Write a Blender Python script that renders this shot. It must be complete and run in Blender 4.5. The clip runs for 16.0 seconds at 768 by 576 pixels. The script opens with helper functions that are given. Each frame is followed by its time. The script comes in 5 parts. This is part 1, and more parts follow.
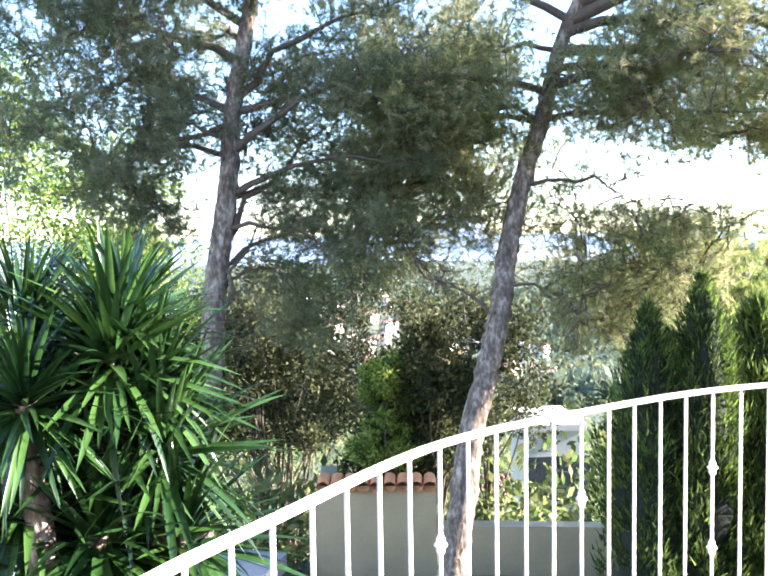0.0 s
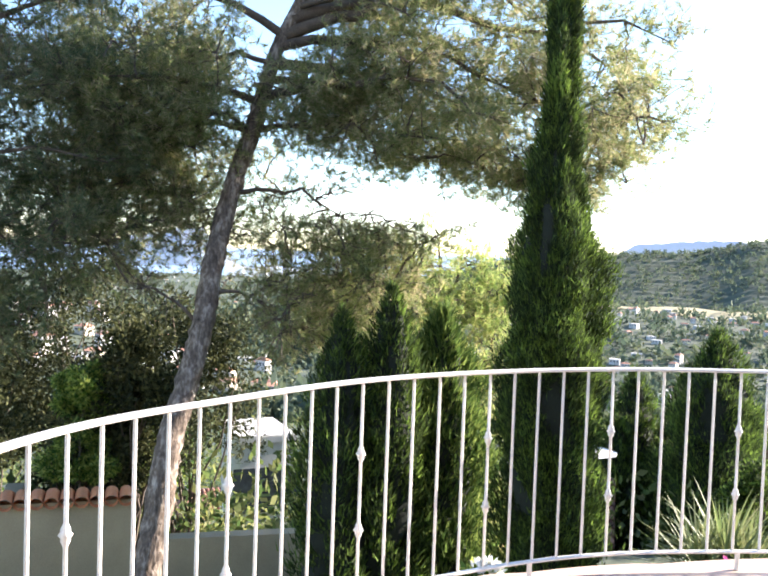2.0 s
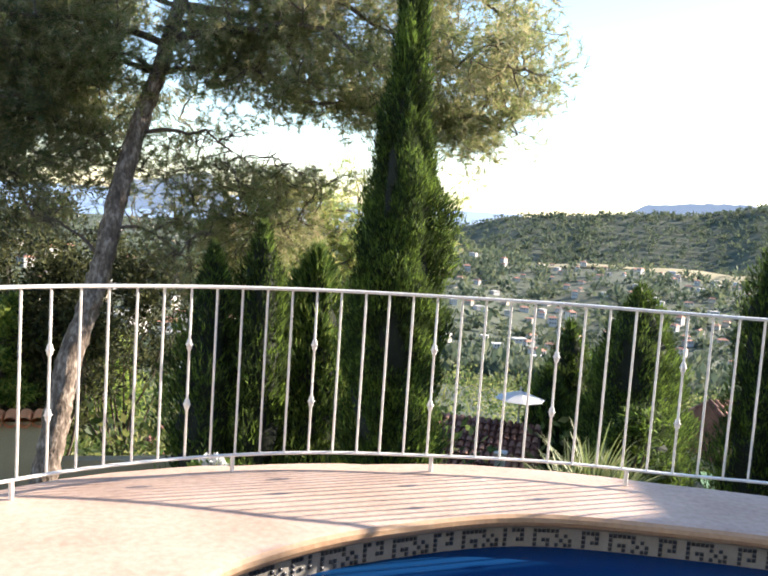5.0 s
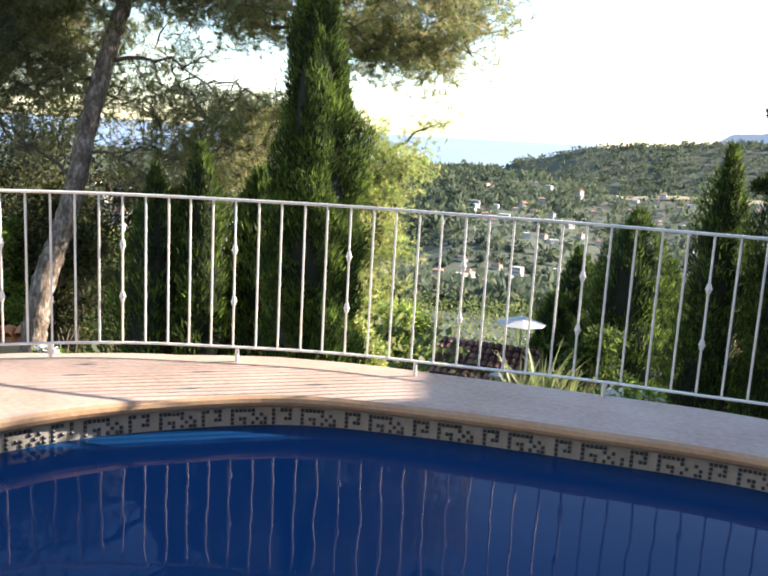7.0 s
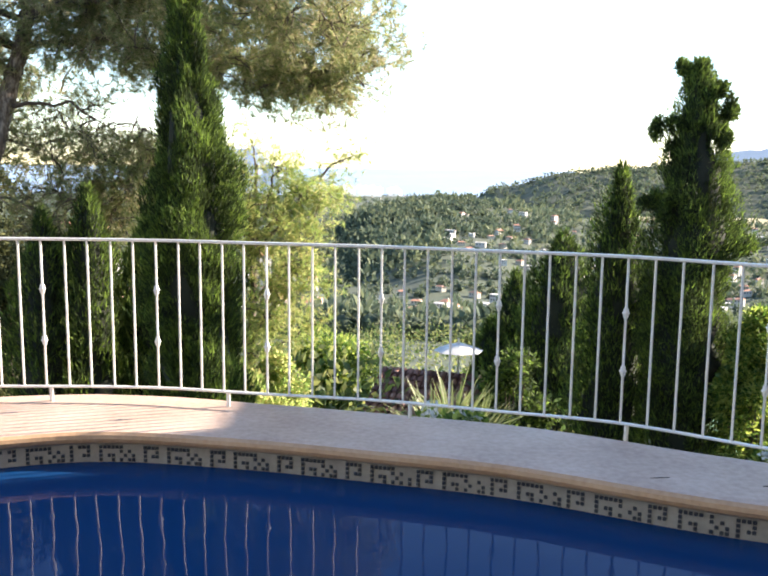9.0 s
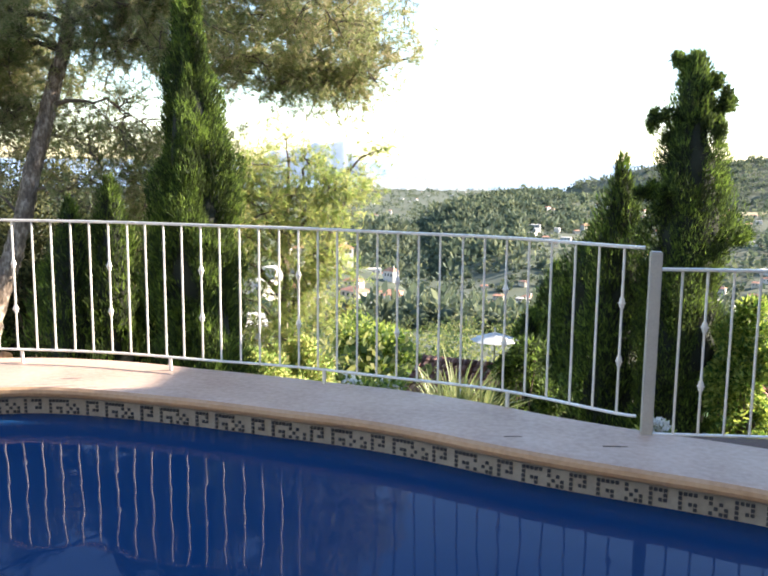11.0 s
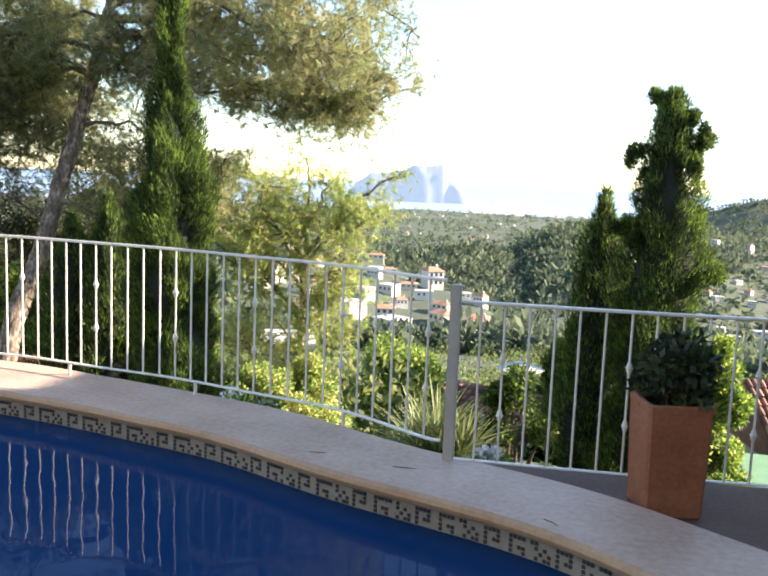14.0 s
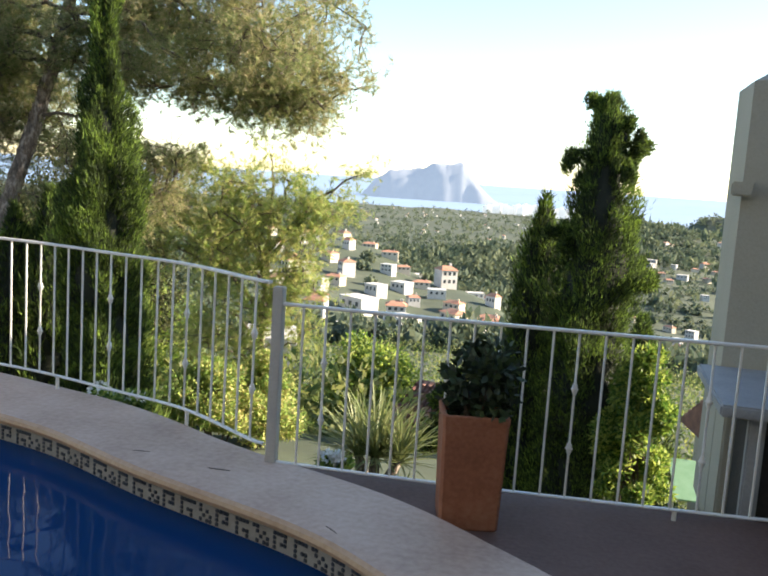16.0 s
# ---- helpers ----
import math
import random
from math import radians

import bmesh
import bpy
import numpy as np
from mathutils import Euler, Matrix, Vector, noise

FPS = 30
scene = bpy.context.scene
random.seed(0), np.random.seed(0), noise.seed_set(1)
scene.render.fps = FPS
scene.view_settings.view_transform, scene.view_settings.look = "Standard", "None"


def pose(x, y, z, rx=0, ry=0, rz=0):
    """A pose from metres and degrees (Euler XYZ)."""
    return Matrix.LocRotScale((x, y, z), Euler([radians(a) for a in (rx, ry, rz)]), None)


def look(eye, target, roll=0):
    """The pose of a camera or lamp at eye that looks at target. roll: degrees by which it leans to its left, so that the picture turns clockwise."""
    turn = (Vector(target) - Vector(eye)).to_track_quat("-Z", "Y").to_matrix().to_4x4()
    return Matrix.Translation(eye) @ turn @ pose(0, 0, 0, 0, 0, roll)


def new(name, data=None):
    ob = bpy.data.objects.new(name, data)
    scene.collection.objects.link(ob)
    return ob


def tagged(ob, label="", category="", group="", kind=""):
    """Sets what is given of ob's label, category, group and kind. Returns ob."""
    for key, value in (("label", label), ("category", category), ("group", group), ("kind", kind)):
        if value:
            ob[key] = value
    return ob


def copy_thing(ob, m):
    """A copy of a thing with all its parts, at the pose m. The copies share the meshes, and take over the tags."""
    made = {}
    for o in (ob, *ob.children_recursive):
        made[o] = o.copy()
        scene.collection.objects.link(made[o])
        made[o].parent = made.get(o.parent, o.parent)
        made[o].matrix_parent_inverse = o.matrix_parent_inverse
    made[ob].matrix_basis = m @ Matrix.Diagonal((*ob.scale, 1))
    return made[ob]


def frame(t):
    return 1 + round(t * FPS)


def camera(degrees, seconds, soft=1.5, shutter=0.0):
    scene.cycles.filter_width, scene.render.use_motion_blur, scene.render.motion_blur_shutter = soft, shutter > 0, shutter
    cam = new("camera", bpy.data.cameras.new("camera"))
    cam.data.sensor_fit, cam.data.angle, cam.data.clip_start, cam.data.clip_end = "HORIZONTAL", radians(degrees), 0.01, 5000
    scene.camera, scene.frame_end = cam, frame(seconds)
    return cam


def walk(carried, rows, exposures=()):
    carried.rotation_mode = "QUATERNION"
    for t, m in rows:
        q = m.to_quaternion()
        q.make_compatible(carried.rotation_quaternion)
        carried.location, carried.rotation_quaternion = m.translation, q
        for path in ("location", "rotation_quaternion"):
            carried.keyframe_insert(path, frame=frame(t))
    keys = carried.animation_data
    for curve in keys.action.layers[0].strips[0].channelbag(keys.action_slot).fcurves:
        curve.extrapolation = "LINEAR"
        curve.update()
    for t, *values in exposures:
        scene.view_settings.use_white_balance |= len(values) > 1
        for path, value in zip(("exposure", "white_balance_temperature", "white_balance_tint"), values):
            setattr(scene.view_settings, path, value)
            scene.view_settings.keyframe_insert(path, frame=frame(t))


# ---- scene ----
cam = camera(48.4, 16.0, soft=2.0)
PATH = [
    (0, (0.008, -0.648, 1.443), (-0.506, 1.281, 1.315), -0.9),
    (0.5, (0.047, -0.622, 1.442), (-0.287, 1.347, 1.335), -1.5),
    (1, (0.045, -0.632, 1.414), (0.01, 1.365, 1.315), -3.1),
    (1.5, (0.099, -0.634, 1.39), (0.16, 1.362, 1.29), -1.8),
    (2, (0.227, -0.642, 1.362), (0.345, 1.353, 1.275), 2.0),
    (2.5, (0.361, -0.678, 1.327), (0.511, 1.315, 1.241), 2.0),
    (3, (0.474, -0.71, 1.318), (0.664, 1.278, 1.218), 3.7),
    (3.5, (0.61, -0.729, 1.308), (0.735, 1.267, 1.279), 3.1),
    (4, (0.816, -0.821, 1.329), (1.012, 1.167, 1.245), 4.9),
    (6.5, (2.721, -1.529, 1.312), (2.644, 0.444, 0.994), 2.2),
    (7, (2.971, -1.52, 1.291), (2.915, 0.447, 0.93), 3.2),
    (7.5, (3.187, -1.493, 1.285), (3.126, 0.477, 0.944), 1.9),
    (8, (3.426, -1.533, 1.293), (3.347, 0.434, 0.942), 1.0),
    (8.5, (3.631, -1.538, 1.288), (3.662, 0.436, 0.97), 1.8),
    (9, (3.898, -1.526, 1.295), (3.884, 0.454, 1.012), 0.7),
    (11.5, (5.093, -1.994, 1.28), (4.851, -0.033, 0.965), 1.4),
    (12, (5.339, -1.981, 1.296), (5.063, -0.032, 0.939), 2.3),
    (12.5, (5.561, -2.009, 1.298), (5.224, -0.067, 0.959), 2.8),
    (13, (5.813, -2.064, 1.316), (5.513, -0.116, 0.977), 1.6),
    (13.5, (5.992, -2.033, 1.348), (5.612, -0.103, 0.988), 2.5),
    (14, (6.23, -2.002, 1.362), (5.801, -0.065, 1.11), 2.3),
    (14.5, (6.47, -2.037, 1.383), (6.006, -0.108, 1.131), 4.5),
    (15, (6.681, -1.957, 1.392), (6.217, -0.024, 1.179), 4.9),
    (15.5, (6.879, -1.835, 1.41), (6.438, 0.106, 1.221), 3.1),
    (16, (7.127, -1.755, 1.433), (6.662, 0.172, 1.173), 3.8),
]
EXPOSURES = [(0, 3.05, 6250, 16), (1, 2.58, 6350, 15), (2.5, 2.05, 6600, 14), (4, 1.82, 6800, 14), (7, 1.84, 7000, 13), (9, 2.06, 7100, 13), (12.5, 2.2, 7200, 13), (14, 2.08, 7350, 12), (16, 1.75, 7500, 10)]
walk(cam, [(t, look(eye, target, roll)) for t, eye, target, roll in PATH], EXPOSURES)

# ---- light ----
SUN = Vector((0.95 * math.cos(radians(24)), 0.31 * math.cos(radians(24)), math.sin(radians(24)))).normalized()
world = bpy.data.worlds.new("sky")
scene.world = world
world.use_nodes = True
wn = world.node_tree
sky = wn.nodes.new("ShaderNodeTexSky")
sky.sky_type = "NISHITA"
sky.sun_disc = False
sky.sun_elevation = math.asin(SUN.z)
sky.sun_rotation = math.atan2(SUN.x, SUN.y)
sky.air_density, sky.dust_density, sky.ozone_density = 1.0, 0.05, 3.5
pale = wn.nodes.new("ShaderNodeHueSaturation")
pale.inputs["Saturation"].default_value = 0.98
wn.links.new(sky.outputs[0], pale.inputs["Color"])
wn.links.new(pale.outputs[0], wn.nodes["Background"].inputs[0])
wn.nodes["Background"].inputs[1].default_value = 0.112
sun_data = bpy.data.lights.new("sun", "SUN")
sun_data.energy, sun_data.angle, sun_data.color = 5.0, radians(0.6), (1.0, 0.92, 0.81)
sun = new("sun", sun_data)
sun.matrix_world = look((0, 0, 0), -SUN)


# ---- materials ----
def material(name, colours, rough=0.7, scale=6.0, detail_scale=60.0, bump=0.15, metal=0.0, island=0.0, thin=0.0, stretch=(1, 1, 1), specular=0.5):
    """Two or three colours mixed by coarse and fine noise, with fine relief."""
    m = bpy.data.materials.new(name)
    m.use_nodes = True
    nt = m.node_tree
    b = nt.nodes["Principled BSDF"]
    co = nt.nodes.new("ShaderNodeTexCoord")
    mp = nt.nodes.new("ShaderNodeMapping")
    mp.inputs["Scale"].default_value = stretch
    nt.links.new(co.outputs["Object"], mp.inputs[0])
    n1, n2 = nt.nodes.new("ShaderNodeTexNoise"), nt.nodes.new("ShaderNodeTexNoise")
    n1.inputs["Scale"].default_value, n2.inputs["Scale"].default_value = scale, detail_scale
    n1.inputs["Detail"].default_value = n2.inputs["Detail"].default_value = 5
    for n in (n1, n2):
        nt.links.new(mp.outputs[0], n.inputs["Vector"])
    mix = nt.nodes.new("ShaderNodeMath")
    mix.operation = "MULTIPLY_ADD"
    mix.inputs[1].default_value = 0.45
    add = nt.nodes.new("ShaderNodeMath")
    add.operation = "MULTIPLY"
    add.inputs[1].default_value = 0.55
    nt.links.new(n2.outputs[0], mix.inputs[0])
    nt.links.new(n1.outputs[0], add.inputs[0])
    nt.links.new(add.outputs[0], mix.inputs[2])
    fac = mix.outputs[0]
    if island:
        g = nt.nodes.new("ShaderNodeNewGeometry")
        a2 = nt.nodes.new("ShaderNodeMath")
        a2.operation = "MULTIPLY_ADD"
        a2.inputs[1].default_value = island
        nt.links.new(g.outputs["Random Per Island"], a2.inputs[0])
        s2 = nt.nodes.new("ShaderNodeMath")
        s2.operation = "ADD"
        s2.inputs[1].default_value = -0.5 * island
        nt.links.new(fac, s2.inputs[0])
        nt.links.new(s2.outputs[0], a2.inputs[2])
        fac = a2.outputs[0]
    ramp = nt.nodes.new("ShaderNodeValToRGB")
    e = ramp.color_ramp.elements
    e[0].position, e[1].position = 0.3, 0.7
    e[0].color, e[1].color = (*colours[0], 1), (*colours[-1], 1)
    if len(colours) > 2:
        e.new(0.5).color = (*colours[1], 1)
    nt.links.new(fac, ramp.inputs[0])
    nt.links.new(ramp.outputs[0], b.inputs["Base Color"])
    b.inputs["Roughness"].default_value, b.inputs["Metallic"].default_value = rough, metal
    b.inputs["Specular IOR Level"].default_value = specular
    if bump:
        bp = nt.nodes.new("ShaderNodeBump")
        bp.inputs["Strength"].default_value, bp.inputs["Distance"].default_value = bump, 0.02
        nt.links.new(n2.outputs[0], bp.inputs["Height"])
        nt.links.new(bp.outputs[0], b.inputs["Normal"])
    if thin:
        tr = nt.nodes.new("ShaderNodeBsdfTranslucent")
        nt.links.new(ramp.outputs[0], tr.inputs[0])
        ms = nt.nodes.new("ShaderNodeMixShader")
        ms.inputs[0].default_value = thin
        nt.links.new(b.outputs[0], ms.inputs[1])
        nt.links.new(tr.outputs[0], ms.inputs[2])
        nt.links.new(ms.outputs[0], nt.nodes["Material Output"].inputs[0])
    return m


def plain(name, colour, rough=0.6):
    return material(name, [tuple(c * 0.85 for c in colour), tuple(min(1, c * 1.1) for c in colour)], rough, 8, 90, 0.05)


M_bark = material("pine_bark", [(0.03, 0.024, 0.019), (0.18, 0.14, 0.112), (0.54, 0.46, 0.39)], 0.95, 11, 30, 1.0, stretch=(1, 1, 0.45), specular=0.2)
M_twig = material("twigs", [(0.06, 0.045, 0.035), (0.16, 0.12, 0.09)], 0.9, 8, 60, 0.3)
M_needle = material("pine_needles", [(0.16, 0.215, 0.075), (0.31, 0.33, 0.135), (0.5, 0.42, 0.255)], 0.6, 1.2, 8, 0, island=0.5, thin=0.66)
# darker copy of the pine needles, with shade mixed into the colour
M_needle_shaded = material("shaded_pine_needles", [(0.09, 0.135, 0.06), (0.16, 0.2, 0.09), (0.29, 0.25, 0.15)], 0.6, 1.0, 8, 0, island=0.5, thin=0.6)
M_needle_yellow = material("young_pine_needles", [(0.19, 0.29, 0.075), (0.36, 0.43, 0.13), (0.54, 0.48, 0.21)], 0.6, 1.0, 8, 0, island=0.5, thin=0.8)
M_cypress = material("cypress_sprays", [(0.026, 0.038, 0.017), (0.058, 0.088, 0.025), (0.21, 0.315, 0.056)], 0.75, 3.0, 9, 0, island=0.32, thin=0.4, specular=0.2)
M_conifer = material("feathery_conifer", [(0.045, 0.08, 0.02), (0.1, 0.16, 0.038), (0.22, 0.28, 0.07)], 0.65, 2.0, 14, 0, island=0.6, thin=0.4, specular=0.2)
# leaves of the trees behind the pines; their shade is in the colour
M_leaf_shaded = material("shaded_tree_leaves", [(0.024, 0.032, 0.015), (0.055, 0.062, 0.027), (0.11, 0.115, 0.045)], 0.7, 1.0, 10, 0, island=0.6, thin=0.35, specular=0.2)
M_pot_leaf = material("dark_glossy_leaves", [(0.014, 0.026, 0.012), (0.03, 0.05, 0.02), (0.055, 0.085, 0.03)], 0.55, 3, 20, 0.05, island=0.5, thin=0.15)
M_field = material("dry_grass", [(0.2, 0.17, 0.09), (0.3, 0.26, 0.14), (0.36, 0.31, 0.18)], 0.95, 0.05, 0.8, 0.1)
# near-black in place of the shade deep in the cypresses
M_inner_shade = material("cypress_inner_shade", [(0.01, 0.014, 0.008), (0.02, 0.024, 0.014)], 0.95, 6, 40, 0.3)
M_leaf = material("shrub_leaves", [(0.07, 0.14, 0.025), (0.19, 0.29, 0.05), (0.38, 0.44, 0.1)], 0.5, 2, 10, 0, island=0.8, thin=0.58)
M_leaf_dull = material("scrub_leaves", [(0.06, 0.1, 0.03), (0.13, 0.17, 0.052), (0.25, 0.26, 0.09)], 0.6, 1.0, 10, 0, island=0.6, thin=0.6)
M_sword = material("sword_leaves", [(0.01, 0.03, 0.009), (0.02, 0.056, 0.013), (0.045, 0.1, 0.022)], 0.3, 3, 20, 0.05, island=0.6, thin=0.15)
M_palm = material("spiky_leaves", [(0.14, 0.19, 0.07), (0.26, 0.3, 0.12), (0.4, 0.41, 0.2)], 0.5, 3, 20, 0, island=0.5, thin=0.4)
M_white_metal = material("white_painted_iron", [(0.66, 0.64, 0.6), (0.8, 0.78, 0.74)], 0.35, 10, 120, 0.04)
M_post = material("grey_painted_steel", [(0.36, 0.35, 0.33), (0.46, 0.45, 0.42)], 0.5, 6, 90, 0.05)
M_stone = material("cream_marble_coping", [(0.37, 0.245, 0.18), (0.5, 0.35, 0.27), (0.6, 0.45, 0.36)], 0.55, 2.5, 30, 0.06)
M_nose = material("tan_coping_nose", [(0.36, 0.21, 0.115), (0.46, 0.29, 0.17), (0.52, 0.35, 0.22)], 0.45, 3, 40, 0.06)
M_floor = material("terrace_paving", [(0.085, 0.043, 0.033), (0.125, 0.067, 0.052), (0.165, 0.094, 0.074)], 0.75, 2.0, 40, 0.1)
M_white_tile = material("white_mosaic", [(0.27, 0.245, 0.21), (0.36, 0.335, 0.29)], 0.5, 14, 45, 0.03)
M_dark_tile = material("dark_mosaic", [(0.02, 0.023, 0.032), (0.05, 0.055, 0.068)], 0.4, 30, 80, 0.02)
M_pool = material("blue_pool_mosaic", [(0.02, 0.1, 0.42), (0.03, 0.14, 0.5)], 0.3, 6, 60, 0.02)
M_terracotta = material("terracotta", [(0.2, 0.068, 0.032), (0.28, 0.1, 0.05), (0.34, 0.15, 0.085)], 0.8, 4, 50, 0.12)
M_cap = material("orange_cap_tiles", [(0.55, 0.19, 0.08), (0.66, 0.27, 0.12), (0.72, 0.36, 0.2)], 0.8, 4, 50, 0.12)
M_roof = material("clay_roof_tiles", [(0.14, 0.06, 0.045), (0.26, 0.115, 0.08), (0.36, 0.19, 0.13)], 0.85, 3, 25, 0.2, island=0.5)
M_ochre = material("ochre_render", [(0.28, 0.23, 0.15), (0.4, 0.34, 0.22)], 0.85, 2, 60, 0.2)
M_render = material("cream_render", [(0.36, 0.335, 0.265), (0.44, 0.41, 0.33)], 0.85, 1.5, 70, 0.15)
M_slate = material("grey_stone_slab", [(0.25, 0.26, 0.27), (0.38, 0.38, 0.38)], 0.6, 4, 50, 0.1)
M_soot_shade = material("soot_and_shade", [(0.015, 0.013, 0.012), (0.05, 0.04, 0.035)], 0.9, 4, 40, 0.3)
M_soil = material("soil", [(0.06, 0.045, 0.03), (0.14, 0.11, 0.075)], 0.95, 2, 30, 0.4)
M_concrete = material("concrete", [(0.35, 0.33, 0.3), (0.46, 0.44, 0.41)], 0.85, 2, 40, 0.15)
M_house = material("white_house_wall", [(0.46, 0.43, 0.39), (0.63, 0.59, 0.54)], 0.8, 0.25, 3, 0.05)
M_house2 = material("sand_house_wall", [(0.5, 0.42, 0.32), (0.6, 0.52, 0.42)], 0.8, 0.4, 6, 0.05)
M_farroof = material("far_roof_tiles", [(0.36, 0.15, 0.09), (0.5, 0.26, 0.17)], 0.85, 0.5, 5, 0.1)
M_window = material("window_glass", [(0.03, 0.035, 0.04), (0.08, 0.09, 0.1)], 0.15, 2, 10, 0)
M_land = material("scrub_land", [(0.045, 0.06, 0.038), (0.06, 0.075, 0.045), (0.1, 0.105, 0.065)], 0.95, 0.012, 0.16, 0.1)
M_wood = material("far_woods", [(0.065, 0.09, 0.062), (0.095, 0.125, 0.078), (0.16, 0.18, 0.095)], 0.9, 0.02, 0.5, 0, island=0.5, thin=0.35)
M_canvas = material("white_canvas", [(0.7, 0.69, 0.66), (0.8, 0.79, 0.77)], 0.8, 5, 60, 0.05, thin=0.2)
M_green = material("green_awning", [(0.17, 0.33, 0.18), (0.25, 0.42, 0.26)], 0.7, 5, 60, 0.05, thin=0.2)
M_pink = material("pink_petals", [(0.5, 0.06, 0.25), (0.7, 0.18, 0.42)], 0.6, 30, 80, 0, island=0.5, thin=0.3)
M_red = material("red_petals", [(0.45, 0.02, 0.03), (0.7, 0.06, 0.06)], 0.6, 30, 80, 0, island=0.5, thin=0.3)
M_petal = material("white_petals", [(0.7, 0.7, 0.66), (0.8, 0.8, 0.78)], 0.6, 30, 80, 0, island=0.5, thin=0.3)


def haze_glow_material(name, colours, glow, strength, scale):
    """Distant land, sea and flats, with the haze of bright air put in as bluish emission."""
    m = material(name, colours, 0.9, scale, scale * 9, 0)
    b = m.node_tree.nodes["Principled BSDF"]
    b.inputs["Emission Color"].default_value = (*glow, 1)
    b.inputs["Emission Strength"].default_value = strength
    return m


# the faint emission stands for haze; none of these gives off light
M_rock = haze_glow_material("distant_rock", [(0.11, 0.12, 0.14), (0.16, 0.165, 0.175)], (0.5, 0.68, 1.0), 0.18, 0.004)
M_sea = haze_glow_material("distant_sea", [(0.06, 0.12, 0.22), (0.09, 0.16, 0.27)], (0.58, 0.76, 1.0), 0.18, 0.002)
M_tower = haze_glow_material("distant_white_flats", [(0.5, 0.5, 0.5), (0.6, 0.6, 0.6)], (0.8, 0.9, 1.0), 0.16, 0.02)
M_farhill = haze_glow_material("distant_hill", [(0.14, 0.16, 0.18), (0.2, 0.22, 0.23)], (0.5, 0.66, 0.95), 0.16, 0.004)

# water: dark blue body, clear gloss, slow ripples
M_water = bpy.data.materials.new("pool_water")
M_water.use_nodes = True
nt = M_water.node_tree
wb = nt.nodes["Principled BSDF"]
wb.inputs["Base Color"].default_value = (0.0036, 0.036, 0.114, 1)
wb.inputs["Roughness"].default_value = 0.02
wb.inputs["IOR"].default_value = 1.33
wb.inputs["Specular IOR Level"].default_value = 0.11
wt = nt.nodes.new("ShaderNodeTexNoise")
wt.inputs["Scale"].default_value, wt.inputs["Detail"].default_value = 1.6, 2
wc = nt.nodes.new("ShaderNodeTexCoord")
wbp = nt.nodes.new("ShaderNodeBump")
wbp.inputs["Strength"].default_value, wbp.inputs["Distance"].default_value = 0.12, 0.05
nt.links.new(wc.outputs["Object"], wt.inputs["Vector"])
nt.links.new(wt.outputs[0], wbp.inputs["Height"])
nt.links.new(wbp.outputs[0], wb.inputs["Normal"])


# ---- mesh helpers ----
def link_mesh(name, me, mat, parent=None, label=""):
    if mat and not me.materials:
        me.materials.append(mat)
    ob = new(name, me)
    if parent:
        ob.parent = parent
    if label:
        ob["label"] = label
    return ob


def arrays(name, v, f, smooth=False):
    """A mesh from an array of corners and an array of faces that all have the same number of corners."""
    v, f = np.asarray(v, np.float32), np.asarray(f, np.int32)
    me = bpy.data.meshes.new(name)
    n, k = f.shape
    me.vertices.add(len(v))
    me.vertices.foreach_set("co", v.ravel())
    me.loops.add(n * k)
    me.loops.foreach_set("vertex_index", f.ravel())
    me.polygons.add(n)
    me.polygons.foreach_set("loop_start", np.arange(0, n * k, k, dtype=np.int32))
    me.update(calc_edges=True)
    if smooth:
        me.polygons.foreach_set("use_smooth", np.ones(n, bool))
    me.validate()
    return me


def part(name, bm, mat, parent=None, label="", smooth=False):
    me = bpy.data.meshes.new(name)
    bmesh.ops.recalc_face_normals(bm, faces=bm.faces)
    bm.to_mesh(me)
    bm.free()
    if smooth:
        me.polygons.foreach_set("use_smooth", np.ones(len(me.polygons), bool))
    return link_mesh(name, me, mat, parent, label)


def box(bm, lo, hi, bevel=0.0, m=None):
    r = bmesh.ops.create_cube(bm, size=1)["verts"]
    for p in r:
        p.co = Vector((lo[i] + (p.co[i] + 0.5) * (hi[i] - lo[i]) for i in range(3)))
    if bevel:
        es = list({e for p in r for e in p.link_edges})
        r = bmesh.ops.bevel(bm, geom=es, offset=bevel, segments=2, affect="EDGES")["verts"]
    if m is not None:
        bmesh.ops.transform(bm, matrix=m, verts=list({p for p in r}))
    return r


def thing(name, place, label, category, group="", kind=""):
    ob = new(name)
    ob.location = place
    return tagged(ob, label, category, group, kind)


def spline(pts, step):
    """Even points along a smooth curve through pts."""
    pts = [Vector(p) for p in pts]
    ext = [2 * pts[0] - pts[1]] + pts + [2 * pts[-1] - pts[-2]]
    fine = []
    for i in range(1, len(ext) - 2):
        a, b, c, d = ext[i - 1:i + 3]
        for k in range(24):
            t = k / 24
            fine.append(0.5 * (2 * b + (c - a) * t + (2 * a - 5 * b + 4 * c - d) * t * t + (3 * b - a - 3 * c + d) * t ** 3))
    fine.append(pts[-1])
    out, left = [fine[0]], step
    for a, b in zip(fine, fine[1:]):
        l = (b - a).length
        pos = 0.0
        while l - pos >= left:
            pos += left
            out.append(a.lerp(b, pos / l))
            left = step
        left -= l - pos
    return out


